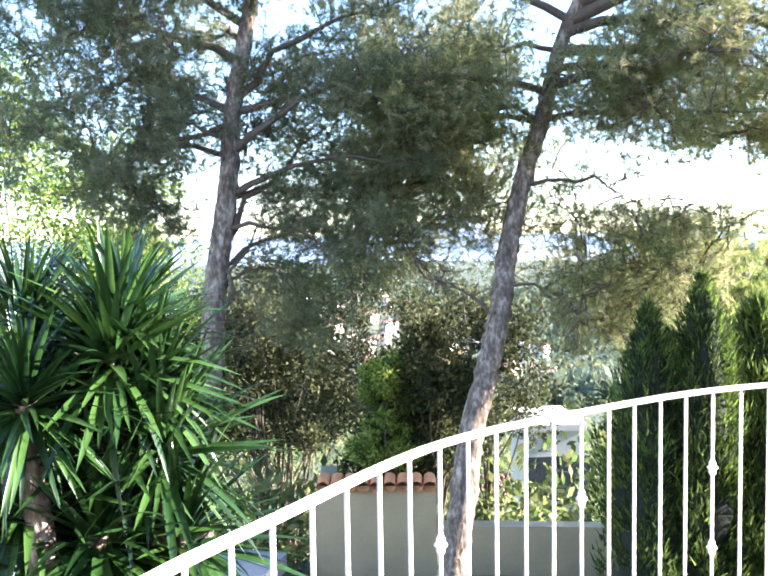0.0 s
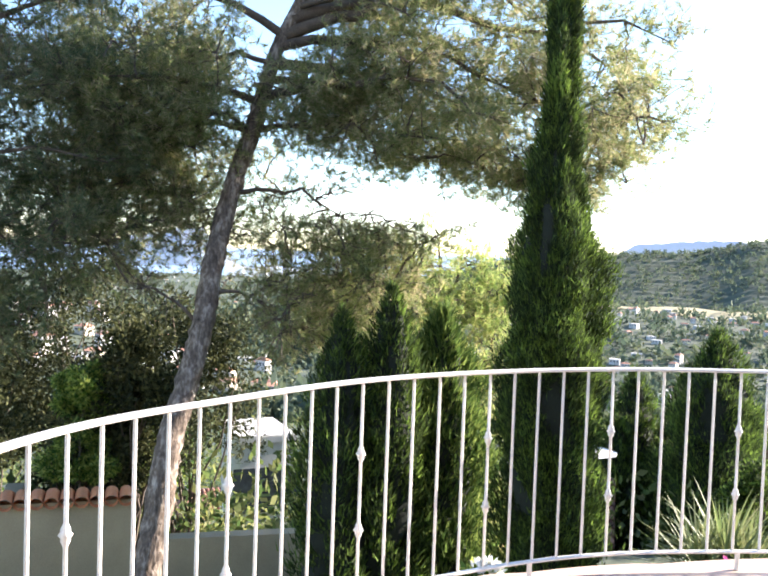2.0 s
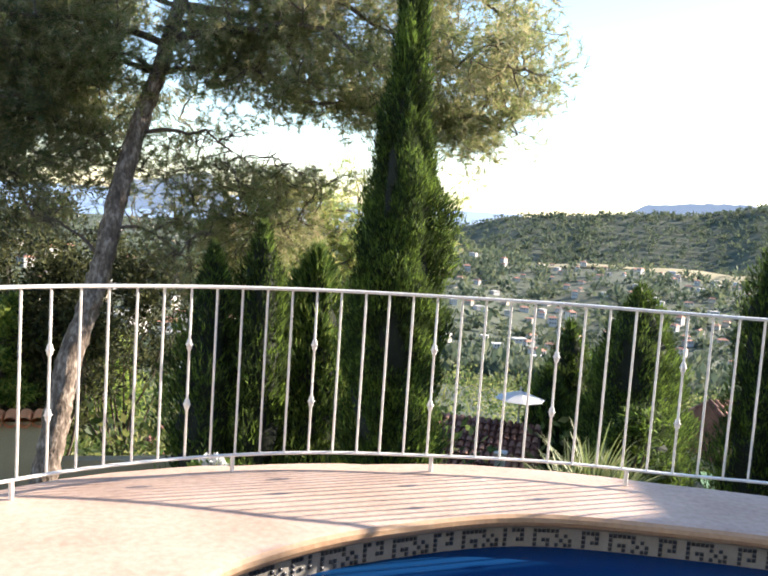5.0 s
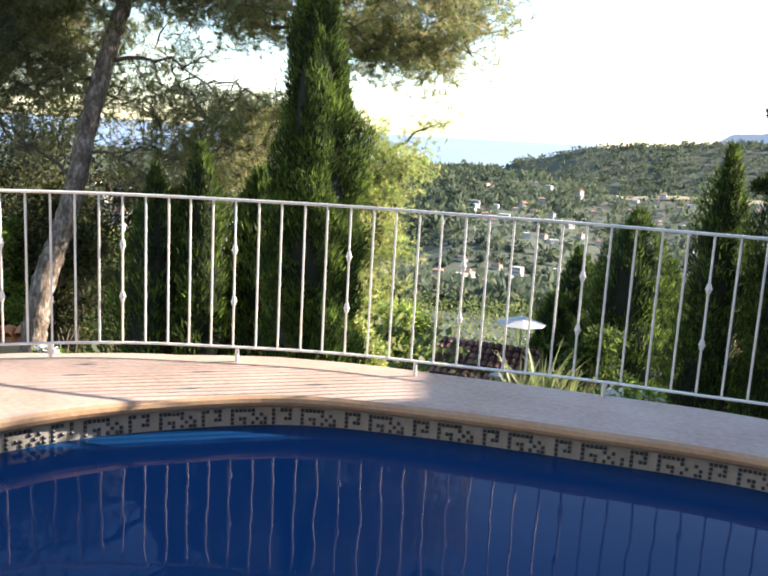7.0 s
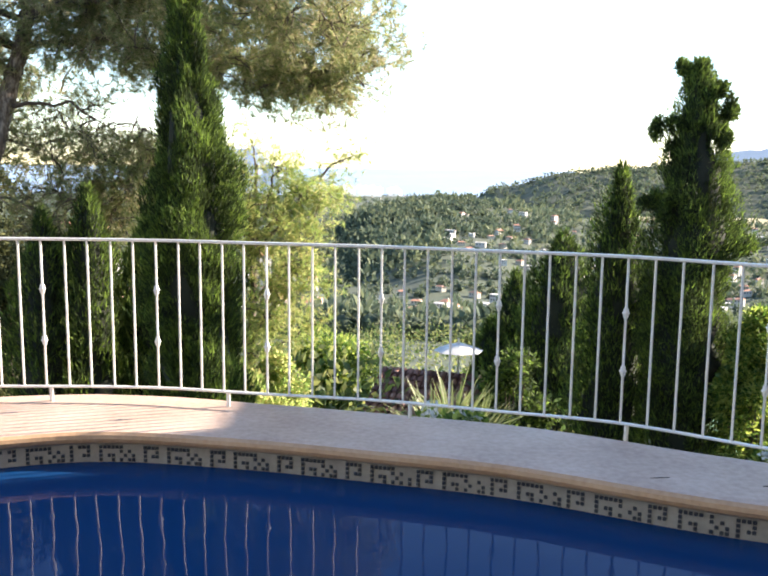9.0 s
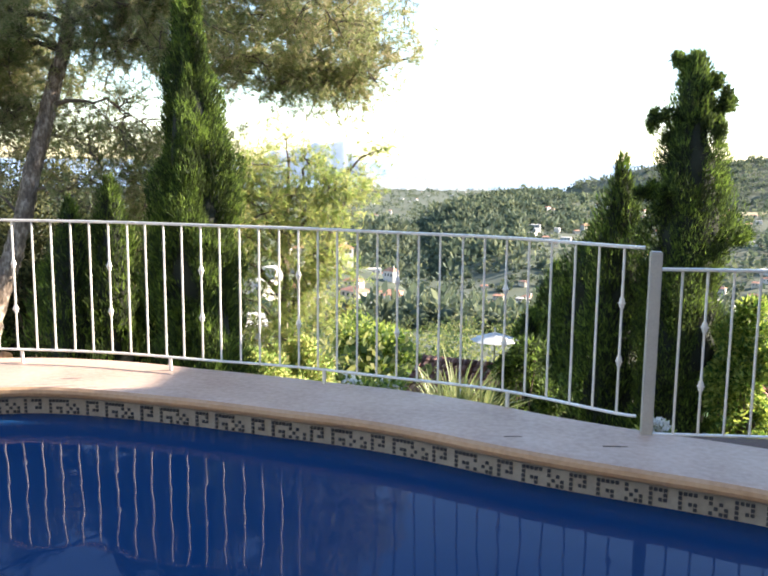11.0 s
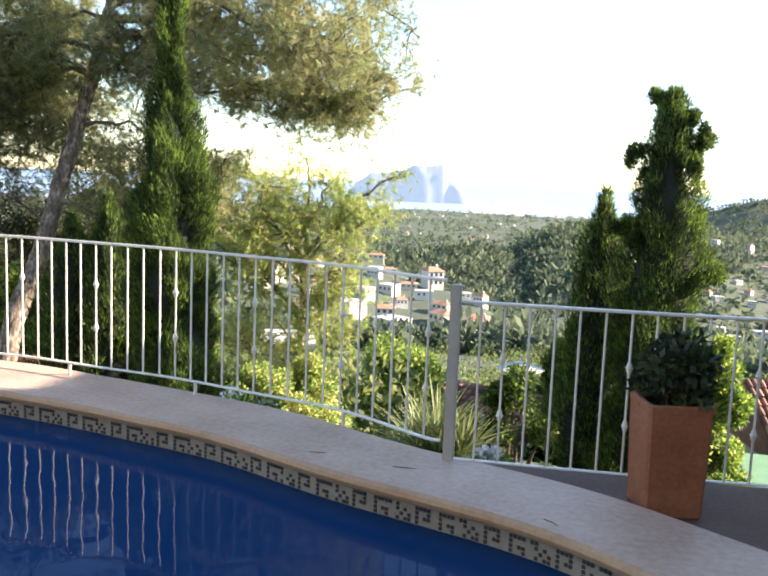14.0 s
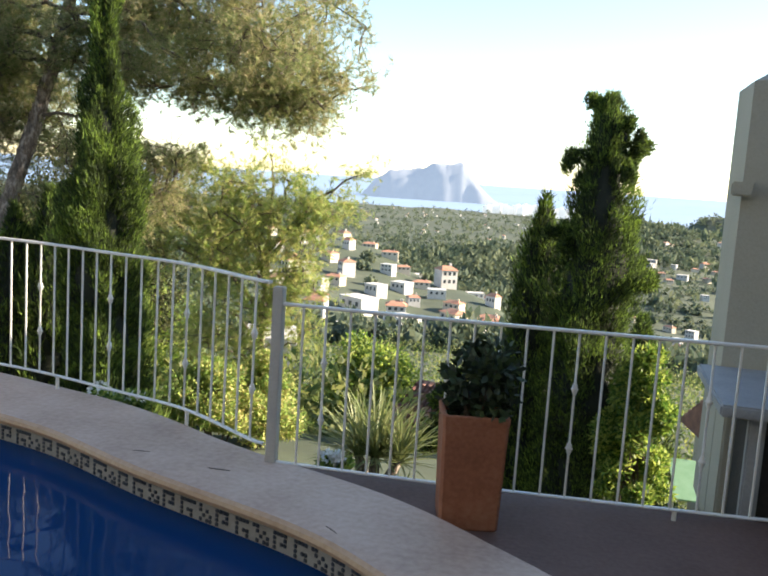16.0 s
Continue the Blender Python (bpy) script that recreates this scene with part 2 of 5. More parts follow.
def tube(pts, radii, sides=8, wobble=0.0, rng=None):
    """Corners and four-cornered faces of a tapering tube along pts."""
    pts = np.array([tuple(p) for p in pts], float)
    n = len(pts)
    tan = np.gradient(pts, axis=0)
    tan /= np.linalg.norm(tan, axis=1)[:, None] + 1e-9
    up = np.array([0.31, 0.95, 0.05]) if abs(tan[:, 2]).mean() > 0.5 else np.array([0.0, 0.0, 1.0])
    u = np.cross(tan, up)
    u /= np.linalg.norm(u, axis=1)[:, None] + 1e-9
    w = np.cross(tan, u)
    a = np.arange(sides) * 2 * np.pi / sides
    r = np.asarray(radii, float)[:, None] * np.ones((1, sides))
    if wobble:
        r = r * (1 + wobble * rng.standard_normal((n, sides)))
    v = pts[:, None] + r[..., None] * (u[:, None] * np.cos(a)[None, :, None] + w[:, None] * np.sin(a)[None, :, None])
    i, j = np.meshgrid(np.arange(n - 1), np.arange(sides), indexing="ij")
    j2 = (j + 1) % sides
    f = np.stack([i * sides + j, i * sides + j2, (i + 1) * sides + j2, (i + 1) * sides + j], -1).reshape(-1, 4)
    return v.reshape(-1, 3), f


def merge(chunks):
    vs, fs, o = [], [], 0
    for v, f in chunks:
        vs.append(v)
        fs.append(f + o)
        o += len(v)
    return np.concatenate(vs), np.concatenate(fs)


def unit(a):
    return a / (np.linalg.norm(a, axis=-1, keepdims=True) + 1e-9)


def blades(p, d, length, width, rng, bend=0.0, tri=False):
    """Leaves: at each p, along d, each one slim face with a width of its own turn."""
    n = len(p)
    d = unit(d)
    side = unit(np.cross(d, rng.standard_normal((n, 3))))
    L, W = np.asarray(length)[:, None], np.asarray(width)[:, None]
    if tri:
        v = np.stack([p - side * W / 2, p + side * W / 2, p + d * L], 1).reshape(-1, 3)
        return v, np.arange(3 * n).reshape(n, 3)
    mid = p + d * L * 0.45 + np.array([0, 0, bend]) * L
    v = np.stack([p, mid - side * W / 2, p + d * L, mid + side * W / 2], 1).reshape(-1, 3)
    return v, np.arange(4 * n).reshape(n, 4)

# ---- the land ----
R_Z = [(0, -0.5), (3.3, -0.45), (4.2, -1.1), (6, -2.4), (9, -2.7), (13, -3.4), (20, -6.5), (40, -11.5), (80, -18), (120, -24), (150, -29), (250, -44), (350, -54), (480, -66), (600, -67), (800, -72), (1500, -78), (2500, -83), (3500, -86), (5000, -100)]
# crests: bearing, distance and height; each falls away to the front and to the back
NEAR_RIDGE = [(-60, 320, -14), (-30, 310, -19), (-18, 300, -22), (-13, 290, -25), (-10.4, 270, -29), (-6.4, 250, -30.5), (-4.3, 230, -32.5), (-1.9, 190, -35), (1, 170, -42)]
DARK_SLOPE = [(-30, 760, -64), (-10.5, 720, -65), (-6.6, 700, -56), (-1.7, 660, -60), (3, 640, -70)]
SPUR = [(-6, 840, -80), (-3, 820, -50), (-0.7, 800, -38), (2.8, 800, -30), (5, 800, -30), (8, 780, -33), (11, 760, -39), (14, 740, -43), (18, 740, -38), (22, 760, -38), (30, 780, -36), (50, 800, -30)]
HILL = [(3, 1300, -90), (5.6, 1300, -50), (6.4, 1300, -33), (8.7, 1300, -22), (10.9, 1300, -8), (13, 1300, -4), (15, 1300, -1), (18, 1300, 7), (21, 1300, 11), (23.5, 1300, 14), (25, 1300, 21), (26.8, 1300, 32), (30, 1300, 36), (36, 1300, 40), (50, 1300, 10)]


def crest(z, az, r, line, front, back, step=0.0):
    at = [q[0] for q in line]
    rc, zc = np.interp(az, at, [q[1] for q in line]), np.interp(az, at, [q[2] for q in line])
    h = zc - np.where(r < rc, (rc - r) * front, (r - rc) * back)
    if step:
        # farmed terraces: level strips with short steep banks
        k = h / step
        t = np.clip((k - np.floor(k)) * 4 - 3, 0, 1)
        h = np.where((az > 17) & (r < rc - 60), (np.floor(k) + t) * step, h)
    return np.maximum(z, h)


def land(x, y):
    """Height of the ground."""
    dx, dy = x - 2.8, y
    r, az = np.hypot(dx, dy), np.degrees(np.arctan2(dx, dy))
    z = np.interp(r, [a for a, _ in R_Z], [b for _, b in R_Z])
    z = np.where((r > 2500) & (az < -5), z - (r - 2500) * 0.05, z)
    z = crest(z, az, r, NEAR_RIDGE, 0.05, 0.4)
    z = crest(z, az, r, DARK_SLOPE, 0.06, 0.05)
    z = crest(z, az, r, SPUR, 0.062, 0.12)
    z = crest(z, az, r, HILL, 0.2, 0.2, 4.6)
    k = np.clip((r - 12) / 200, 0, 1) * np.where((az > 17) & (r > 900), 0.2, 1)
    return z + k * (2.2 * np.sin(x * 0.021 + 1.3) * np.sin(y * 0.017) + 1.0 * np.sin(x * 0.07) * np.cos(y * 0.06 + 2)) + 0.05 * np.sin(x * 3.1) * np.sin(y * 2.7)


rad = np.sort(np.concatenate([[0.5], np.geomspace(2.5, 4900, 170), np.linspace(160, 330, 30), np.linspace(930, 1300, 90)]))
ang = np.radians(np.concatenate([np.arange(-180, -60, 8), np.arange(-60, 60, 0.6), np.arange(60, 181, 8)]))
RR, AA = np.meshgrid(rad, ang, indexing="ij")
GX, GY = 2.8 + RR * np.sin(AA), RR * np.cos(AA)
gv = np.stack([GX, GY, land(GX, GY)], -1).reshape(-1, 3)
ni, nj = RR.shape
ii, jj = np.meshgrid(np.arange(ni - 1), np.arange(nj - 1), indexing="ij")
gf = np.stack([ii * nj + jj, ii * nj + jj + 1, (ii + 1) * nj + jj + 1, (ii + 1) * nj + jj], -1).reshape(-1, 4)
tagged(link_mesh("ground", arrays("ground", gv, gf, True), M_land), "scrubby dry hillside falling to a wide valley", "ground", kind="structure")

sr, sa = np.linspace(2450, 4930, 14), np.radians(np.linspace(-75, 12, 60))
SR, SA = np.meshgrid(sr, sa, indexing="ij")
sv = np.stack([2.8 + SR * np.sin(SA), SR * np.cos(SA), -84 + (SR - 2450) / 2480 * 70], -1).reshape(-1, 3)
ii, jj = np.meshgrid(np.arange(13), np.arange(59), indexing="ij")
sf = np.stack([ii * 60 + jj, ii * 60 + jj + 1, (ii + 1) * 60 + jj + 1, (ii + 1) * 60 + jj], -1).reshape(-1, 4)
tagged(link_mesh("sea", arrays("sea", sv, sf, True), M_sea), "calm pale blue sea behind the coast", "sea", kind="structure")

# the great rock in the sea: a ridge with a steep seaward face
ROCK = [(-16.2, -2.2), (-14.6, -0.25), (-13.6, 0.42), (-12.4, 0.55), (-11.3, 0.72), (-10.7, 1.05), (-9.9, 1.0), (-8.8, 1.2), (-8.2, 0.35), (-7.4, -0.5), (-6.6, -1.15), (-5.2, -1.7)]
rng = np.random.default_rng(5)
az_f = np.linspace(-16.2, -5.2, 110)
el_f = np.interp(az_f, [a for a, _ in ROCK], [b for _, b in ROCK]) + 0.012 * rng.standard_normal(110)
top = 3000 * np.tan(np.radians(el_f)) + 1.3
rv = []
for k in range(9):
    s = k / 8
    r0 = 2900 + 210 * s
    h = -90 + (np.maximum(top, -88) + 90) * math.sin(math.pi * min(1, s * 1.1) ** 0.8) ** 0.6 if 0 < k < 8 else np.full(110, -92.0)
    rr = r0 + 7 * np.sin(az_f * 2.1 + k) + 4 * np.sin(az_f * 5.3 + 2 * k)
    a = np.radians(az_f)
    rv.append(np.stack([4 + rr * np.sin(a), rr * np.cos(a), h + 2 * np.sin(az_f * 7 + 3 * k) * (0 < k < 8)], -1))
ii, jj = np.meshgrid(np.arange(8), np.arange(109), indexing="ij")
rf = np.stack([ii * 110 + jj, ii * 110 + jj + 1, (ii + 1) * 110 + jj + 1, (ii + 1) * 110 + jj], -1).reshape(-1, 4)
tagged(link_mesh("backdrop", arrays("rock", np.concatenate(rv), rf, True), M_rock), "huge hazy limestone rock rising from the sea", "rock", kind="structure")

# pale mountains behind the right-hand hills
az_f = np.linspace(12, 40, 90)
el_f = np.interp(az_f, [12, 16, 18.6, 19.6, 22.7, 25.4, 27, 34, 40], [-1.6, -0.8, 0.3, 0.95, 1.25, 1.4, 1.2, 1.3, 0.5]) + 0.03 * rng.standard_normal(90)
a = np.radians(az_f)
mv = np.concatenate([np.stack([4 + r * np.sin(a), r * np.cos(a), z], -1) for r, z in ((3900, np.full(90, -120.0)), (4000, 4000 * np.tan(np.radians(el_f))), (4250, np.full(90, -120.0)))])
ii, jj = np.meshgrid(np.arange(2), np.arange(89), indexing="ij")
mf = np.stack([ii * 90 + jj, ii * 90 + jj + 1, (ii + 1) * 90 + jj + 1, (ii + 1) * 90 + jj], -1).reshape(-1, 4)
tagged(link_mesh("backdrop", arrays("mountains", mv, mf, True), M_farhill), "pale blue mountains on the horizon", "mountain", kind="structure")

# ---- plots of the town ----
def scatter(n, az, r, rng):
    rr = np.sqrt(rng.uniform(r[0] ** 2, r[1] ** 2, n)) if r[1] / r[0] < 3 else np.exp(rng.uniform(math.log(r[0]), math.log(r[1]), n))
    a = np.radians(rng.uniform(az[0], az[1], n))
    return 2.8 + rr * np.sin(a), rr * np.cos(a), rr


town_rng = np.random.default_rng(7)
PLOTS = []
for n, az, r in ((115, (-21, -4.5), (140, 305)), (130, (3, 31), (430, 730)), (30, (0, 14), (210, 400)), (70, (-17, 5), (850, 2300)), (34, (12, 33), (210, 430))):
    for q in zip(*[q.tolist() for q in scatter(n, az, r, town_rng)]):
        if all(math.hypot(q[0] - p[0], q[1] - p[1]) > 7.5 + 0.006 * q[2] for p in PLOTS):
            PLOTS.append(q)
PLOT_R = np.array([p[2] for p in PLOTS])
PLOT_A = np.arctan2(np.array([p[0] for p in PLOTS]) - 2.8, np.array([p[1] for p in PLOTS]))


def clear_of_plots(x, y):
    """False where a tree would stand on a plot or close in front of a house."""
    r, a = np.hypot(x - 2.8, y), np.arctan2(x - 2.8, y)
    ok = np.ones(len(x), bool)
    for pr, pa in zip(PLOT_R, PLOT_A):
        ok &= ~((np.abs(a - pa) * pr < 5.6) & (r > pr - 24) & (r < pr + 6))
    return ok


# a strip of dry grass on the low spur under the terraced hill
fr, fa = np.linspace(716, 768, 8), np.radians(np.linspace(13.2, 31, 60))
FR, FA = np.meshgrid(fr, fa, indexing="ij")
FR = FR + 9 * np.sin(FA * 40)
FX, FY = 2.8 + FR * np.sin(FA), FR * np.cos(FA)
ii, jj = np.meshgrid(np.arange(7), np.arange(59), indexing="ij")
ff = np.stack([ii * 60 + jj, ii * 60 + jj + 1, (ii + 1) * 60 + jj + 1, (ii + 1) * 60 + jj], -1).reshape(-1, 4)
tagged(link_mesh("field", arrays("field", np.stack([FX, FY, land(FX, FY) + 0.9], -1).reshape(-1, 3), ff, True), M_field), "strip of dry yellow grass above the town", "field", kind="structure")

# ---- woods and scrub over the land ----
def lump(sub, rng):
    bm = bmesh.new()
    bmesh.ops.create_icosphere(bm, subdivisions=sub, radius=1)
    v = np.array([p.co[:] for p in bm.verts])
    f = np.array([[p.index for p in q.verts] for q in bm.faces])
    bm.free()
    v = v * (1 + 0.24 * rng.standard_normal((len(v), 1)))
    return v, f


def leafy(rng, n, leaf):
    """A crown of the size 1 out of many small four-cornered sprays on uneven boughs."""
    k = 9
    c = unit(rng.standard_normal((k, 3))) * rng.uniform(0.25, 0.7, (k, 1))
    c[:, 2] = np.abs(c[:, 2]) * 1.1 - 0.1
    d = unit(rng.standard_normal((n, 3)))
    p = c[rng.integers(0, k, n)] + d * rng.uniform(0.25, 0.48, (n, 1))
    return blades(p, d + 0.5 * rng.standard_normal((n, 3)), leaf * rng.uniform(0.6, 1.3, n), leaf * 0.6 * rng.uniform(0.6, 1.3, n), rng)


def woods(name, n, az, r, size, leaves, leaf, label, seed):
    rng = np.random.default_rng(seed)
    x, y, rr = scatter(n, az, r, rng)
    keep = np.sin(x * 0.013 + 2) * np.sin(y * 0.011 + x * 0.004) + 0.6 * rng.standard_normal(n) > -0.8
    keep &= clear_of_plots(x, y)
    bearing, far = np.degrees(np.arctan2(x - 2.8, y)), np.hypot(x - 2.8, y)
    keep &= ~((bearing > 17) & (far > 900) & (far < 1240) & (rng.random(n) < 0.5))
    keep &= ~((bearing > 12.5) & (far > 715) & (far < 900) & (rng.random(n) < 0.85))
    x, y = x[keep], y[keep]
    z = land(x, y)
    shapes = [leafy(rng, leaves, leaf) for _ in range(7)]
    cores = [lump(1, rng) for _ in range(4)]
    chunks, inner = [], []
    for i in range(len(x)):
        v, f = shapes[i % 7]
        s = rng.uniform(*size)
        tall = rng.uniform(0.8, 1.5)
        c, sn = math.cos(i * 2.4), math.sin(i * 2.4)
        w = np.stack([v[:, 0] * c - v[:, 1] * sn, v[:, 0] * sn + v[:, 1] * c, v[:, 2] * tall], -1) * s
        chunks.append((w + (x[i], y[i], z[i] + s * 0.45), f))
        if leaves > 50:
            v, f = cores[i % 4]
            inner.append((v * s * 0.55 * (1, 1, tall) + (x[i], y[i], z[i] + s * 0.5), f))
    v, f = merge(chunks)
    tagged(link_mesh(name, arrays(name, v, f), M_wood), label, "trees", kind="stuff")
    if inner:
        v, f = merge(inner)
        tagged(link_mesh(name, arrays(name, v, f), M_wood), label, "trees", kind="stuff")


woods("far_woods", 9000, (-32, 40), (420, 2500), (2.0, 4.6), 13, 1.0, "dark pine woods over the valley and the hills", 11)
woods("far_woods", 8500, (-3, 34), (560, 1500), (2.2, 4.4), 13, 1.0, "dark pine woods on the hillsides", 12)
woods("far_woods", 3400, (-13, 4), (470, 760), (2.2, 4.6), 13, 1.0, "dark pine woods on the shaded valley side", 14)
woods("valley_trees", 4300, (-32, 40), (110, 440), (1.2, 3.2), 51, 0.5, "pines and garden trees between the houses", 13)


# ---- foliage ----
def leaf_cloud(n, centre, radii, rng, length, width, up=0.25, shell=0.55, tri=False):
    d = unit(rng.standard_normal((n, 3)))
    rr = shell + (1 - shell) * rng.random((n, 1)) ** 0.6
    p = np.asarray(centre) + d * rr * np.asarray(radii)
    return blades(p, d + 0.9 * rng.standard_normal((n, 3)) + (0, 0, up), length * rng.uniform(0.7, 1.3, n), width * rng.uniform(0.7, 1.3, n), rng, tri=tri)


def clumps(spots, radius, per, rng, length, width, squash=0.75, tri=False):
    out = []
    for s in spots:
        r = radius * rng.uniform(0.65, 1.3)
        out.append(leaf_cloud(int(per * rng.uniform(0.7, 1.2)), s, (r, r, r * squash), rng, length, width, shell=0.3, tri=tri))
    return merge(out)


def scrub(name, n, az, r, size, seed, label):
    rng = np.random.default_rng(seed)
    x, y, rr = scatter(n, az, r, rng)
    az_d = np.degrees(np.arctan2(x - 2.8, y))
    open_ = ~((az_d > 2.5) & (az_d < 14) & (rr > 8.5) & (rr < 24)) & ~((az_d > 20) & (rr > 8) & (rr < 22))
    x, y = x[open_], y[open_]
    z = land(x, y)
    out = []
    for i in range(len(x)):
        s = rng.uniform(*size)
        out.append(leaf_cloud(130, (x[i], y[i], z[i] + s * 0.45), (s, s, s * 0.8), rng, 0.14 * s + 0.04, 0.07 * s + 0.02, shell=0.45))
    v, f = merge(out)
    tagged(link_mesh(name, arrays(name, v, f), M_leaf_dull), label, "shrubs", kind="stuff")


scrub("hillside_scrub", 420, (-45, 32), (13, 42), (0.6, 1.5), 21, "mixed green scrub on the slope below the terrace")
scrub("hillside_scrub", 560, (-40, 36), (42, 130), (1.2, 2.6), 22, "mixed trees and scrub further down the slope")
scrub("bank_plants", 150, (-60, 55), (3.9, 8), (0.15, 0.38), 23, "low leafy plants on the bank under the railing")


def grow(base, tip, rng, sag=0.12, n=9):
    a, b = np.array(base, float), np.array(tip, float)
    t = np.linspace(0, 1, n)[:, None]
    l = np.linalg.norm(b - a)
    p = a + (b - a) * t + np.array([0, 0, 1]) * (np.sin(t * np.pi) * sag * l)
    return p + 0.025 * l * rng.standard_normal((n, 3)) * np.sin(t * np.pi)


def pine(name, place, trunk, trunk_r, limbs, needle, label, seed, tufts=11, needles=20, twig=0.5, bare=(), clouds=(), every=0.14, gaps=()):
    """A pine: trunk, limbs with side twigs, and tufts of needles along the twigs. Limbs: where on the trunk (0 to 1) and the tip;
    clouds: masses of foliage (centre, radii, number of boughs) that branch off the limbs."""
    rng = np.random.default_rng(seed)
    ob = thing(name, place, label, "tree")
    o = np.array(place)
    tp = np.array([tuple(p) for p in spline(trunk, 0.07)])
    tp = tp + 0.25 * trunk_r * np.stack([np.sin(tp[:, 2] * 2.9 + seed), np.cos(tp[:, 2] * 3.7 + seed), np.zeros(len(tp))], -1) * 0.5
    rad = np.interp(np.linspace(0, 1, len(tp)), [0, 0.06, 0.5, 1], [trunk_r * 1.3, trunk_r, trunk_r * 0.72, trunk_r * 0.22])
    v, f = tube(tp - o, rad, 22, 0.085, rng)
    link_mesh("trunk", arrays("trunk", v, f, True), M_bark, ob)
    heads, nodes = [], []
    jobs = [(tp[min(len(tp) - 1, int(at * (len(tp) - 1)))], np.array(tip, float), k in bare, 0.017, tufts) for k, (at, tip) in enumerate(limbs)]
    for centre, radii, count, *few in clouds:
        for _ in range(count):
            d = unit(rng.standard_normal(3)) * rng.random() ** 0.4
            jobs.append((None, np.array(centre) + d * np.array(radii), False, 0.006, few[0] if few else tufts))
    for start, tip, dead, thick, tuft_n in jobs:
        if start is None:
            pool = np.array(nodes)
            far = np.linalg.norm(pool - tip, axis=1) + rng.random(len(pool)) * 0.3
            start = pool[np.argmin(far)]
            if np.linalg.norm(tip - start) < 0.25:
                tip = start + unit(tip - start) * 0.3
        c = grow(start, tip, rng)
        l = np.linalg.norm(c[-1] - c[0])
        nodes += list(c[3:])
        wood = [tube(c, np.linspace(0.01 + thick * l, 0.005, len(c)), 6, 0.08, rng)]
        m = max(3, int(l / (every if not dead else 0.1)))
        for q in range(m):
            s = 0.22 + 0.78 * (q + rng.random()) / m
            p = np.array([np.interp(s, np.linspace(0, 1, len(c)), c[:, i]) for i in range(3)])
            d = unit(unit(c[-1] - c[0]) * 0.7 + rng.standard_normal(3) * (0.75, 0.75, 0.45) + (0, 0, 0.08 if not dead else -0.35))
            tl = twig * rng.uniform(0.5, 1.25) * (1.15 - 0.45 * s)
            e = p + d * tl
            wood.append(tube(np.linspace(p, e, 4) + 0.02 * rng.standard_normal((4, 3)), np.linspace(0.007, 0.003, 4), 3))
            if dead:
                for _ in range(4):
                    w = p + d * tl * rng.uniform(0.3, 1)
                    wood.append(tube(np.linspace(w, w + rng.standard_normal(3) * 0.18 + (0, 0, -0.12), 3), [0.005, 0.004, 0.002], 3))
                continue
            g = p + d * tl * rng.uniform(0.2, 1.05, (tuft_n, 1)) + rng.standard_normal((tuft_n, 3)) * 0.1
            heads.append(np.concatenate([g, unit(d * 0.8 + rng.standard_normal((tuft_n, 3)) * 0.7 + (0, 0, 0.3))], 1))
        v, f = merge(wood)
        link_mesh("limb", arrays("limb", v - o, f), M_twig, ob)
    h = np.concatenate(heads)
    for centre, radii in gaps:
        h = h[(((h[:, :3] - centre) / radii) ** 2).sum(1) > 0.75 + 0.5 * rng.random(len(h))]
    n = len(h)
    g, d = np.repeat(h[:, :3], needles, 0), np.repeat(h[:, 3:], needles, 0)
    gp = g + d * rng.uniform(-0.05, 0.06, (n * needles, 1))
    v, f = blades(gp, d * 0.75 + 0.62 * rng.standard_normal((n * needles, 3)), rng.uniform(0.06, 0.12, n * needles), np.full(n * needles, 0.0088), rng, tri=True)
    link_mesh("crown", arrays("crown", v - o, f), needle, ob)
    return ob


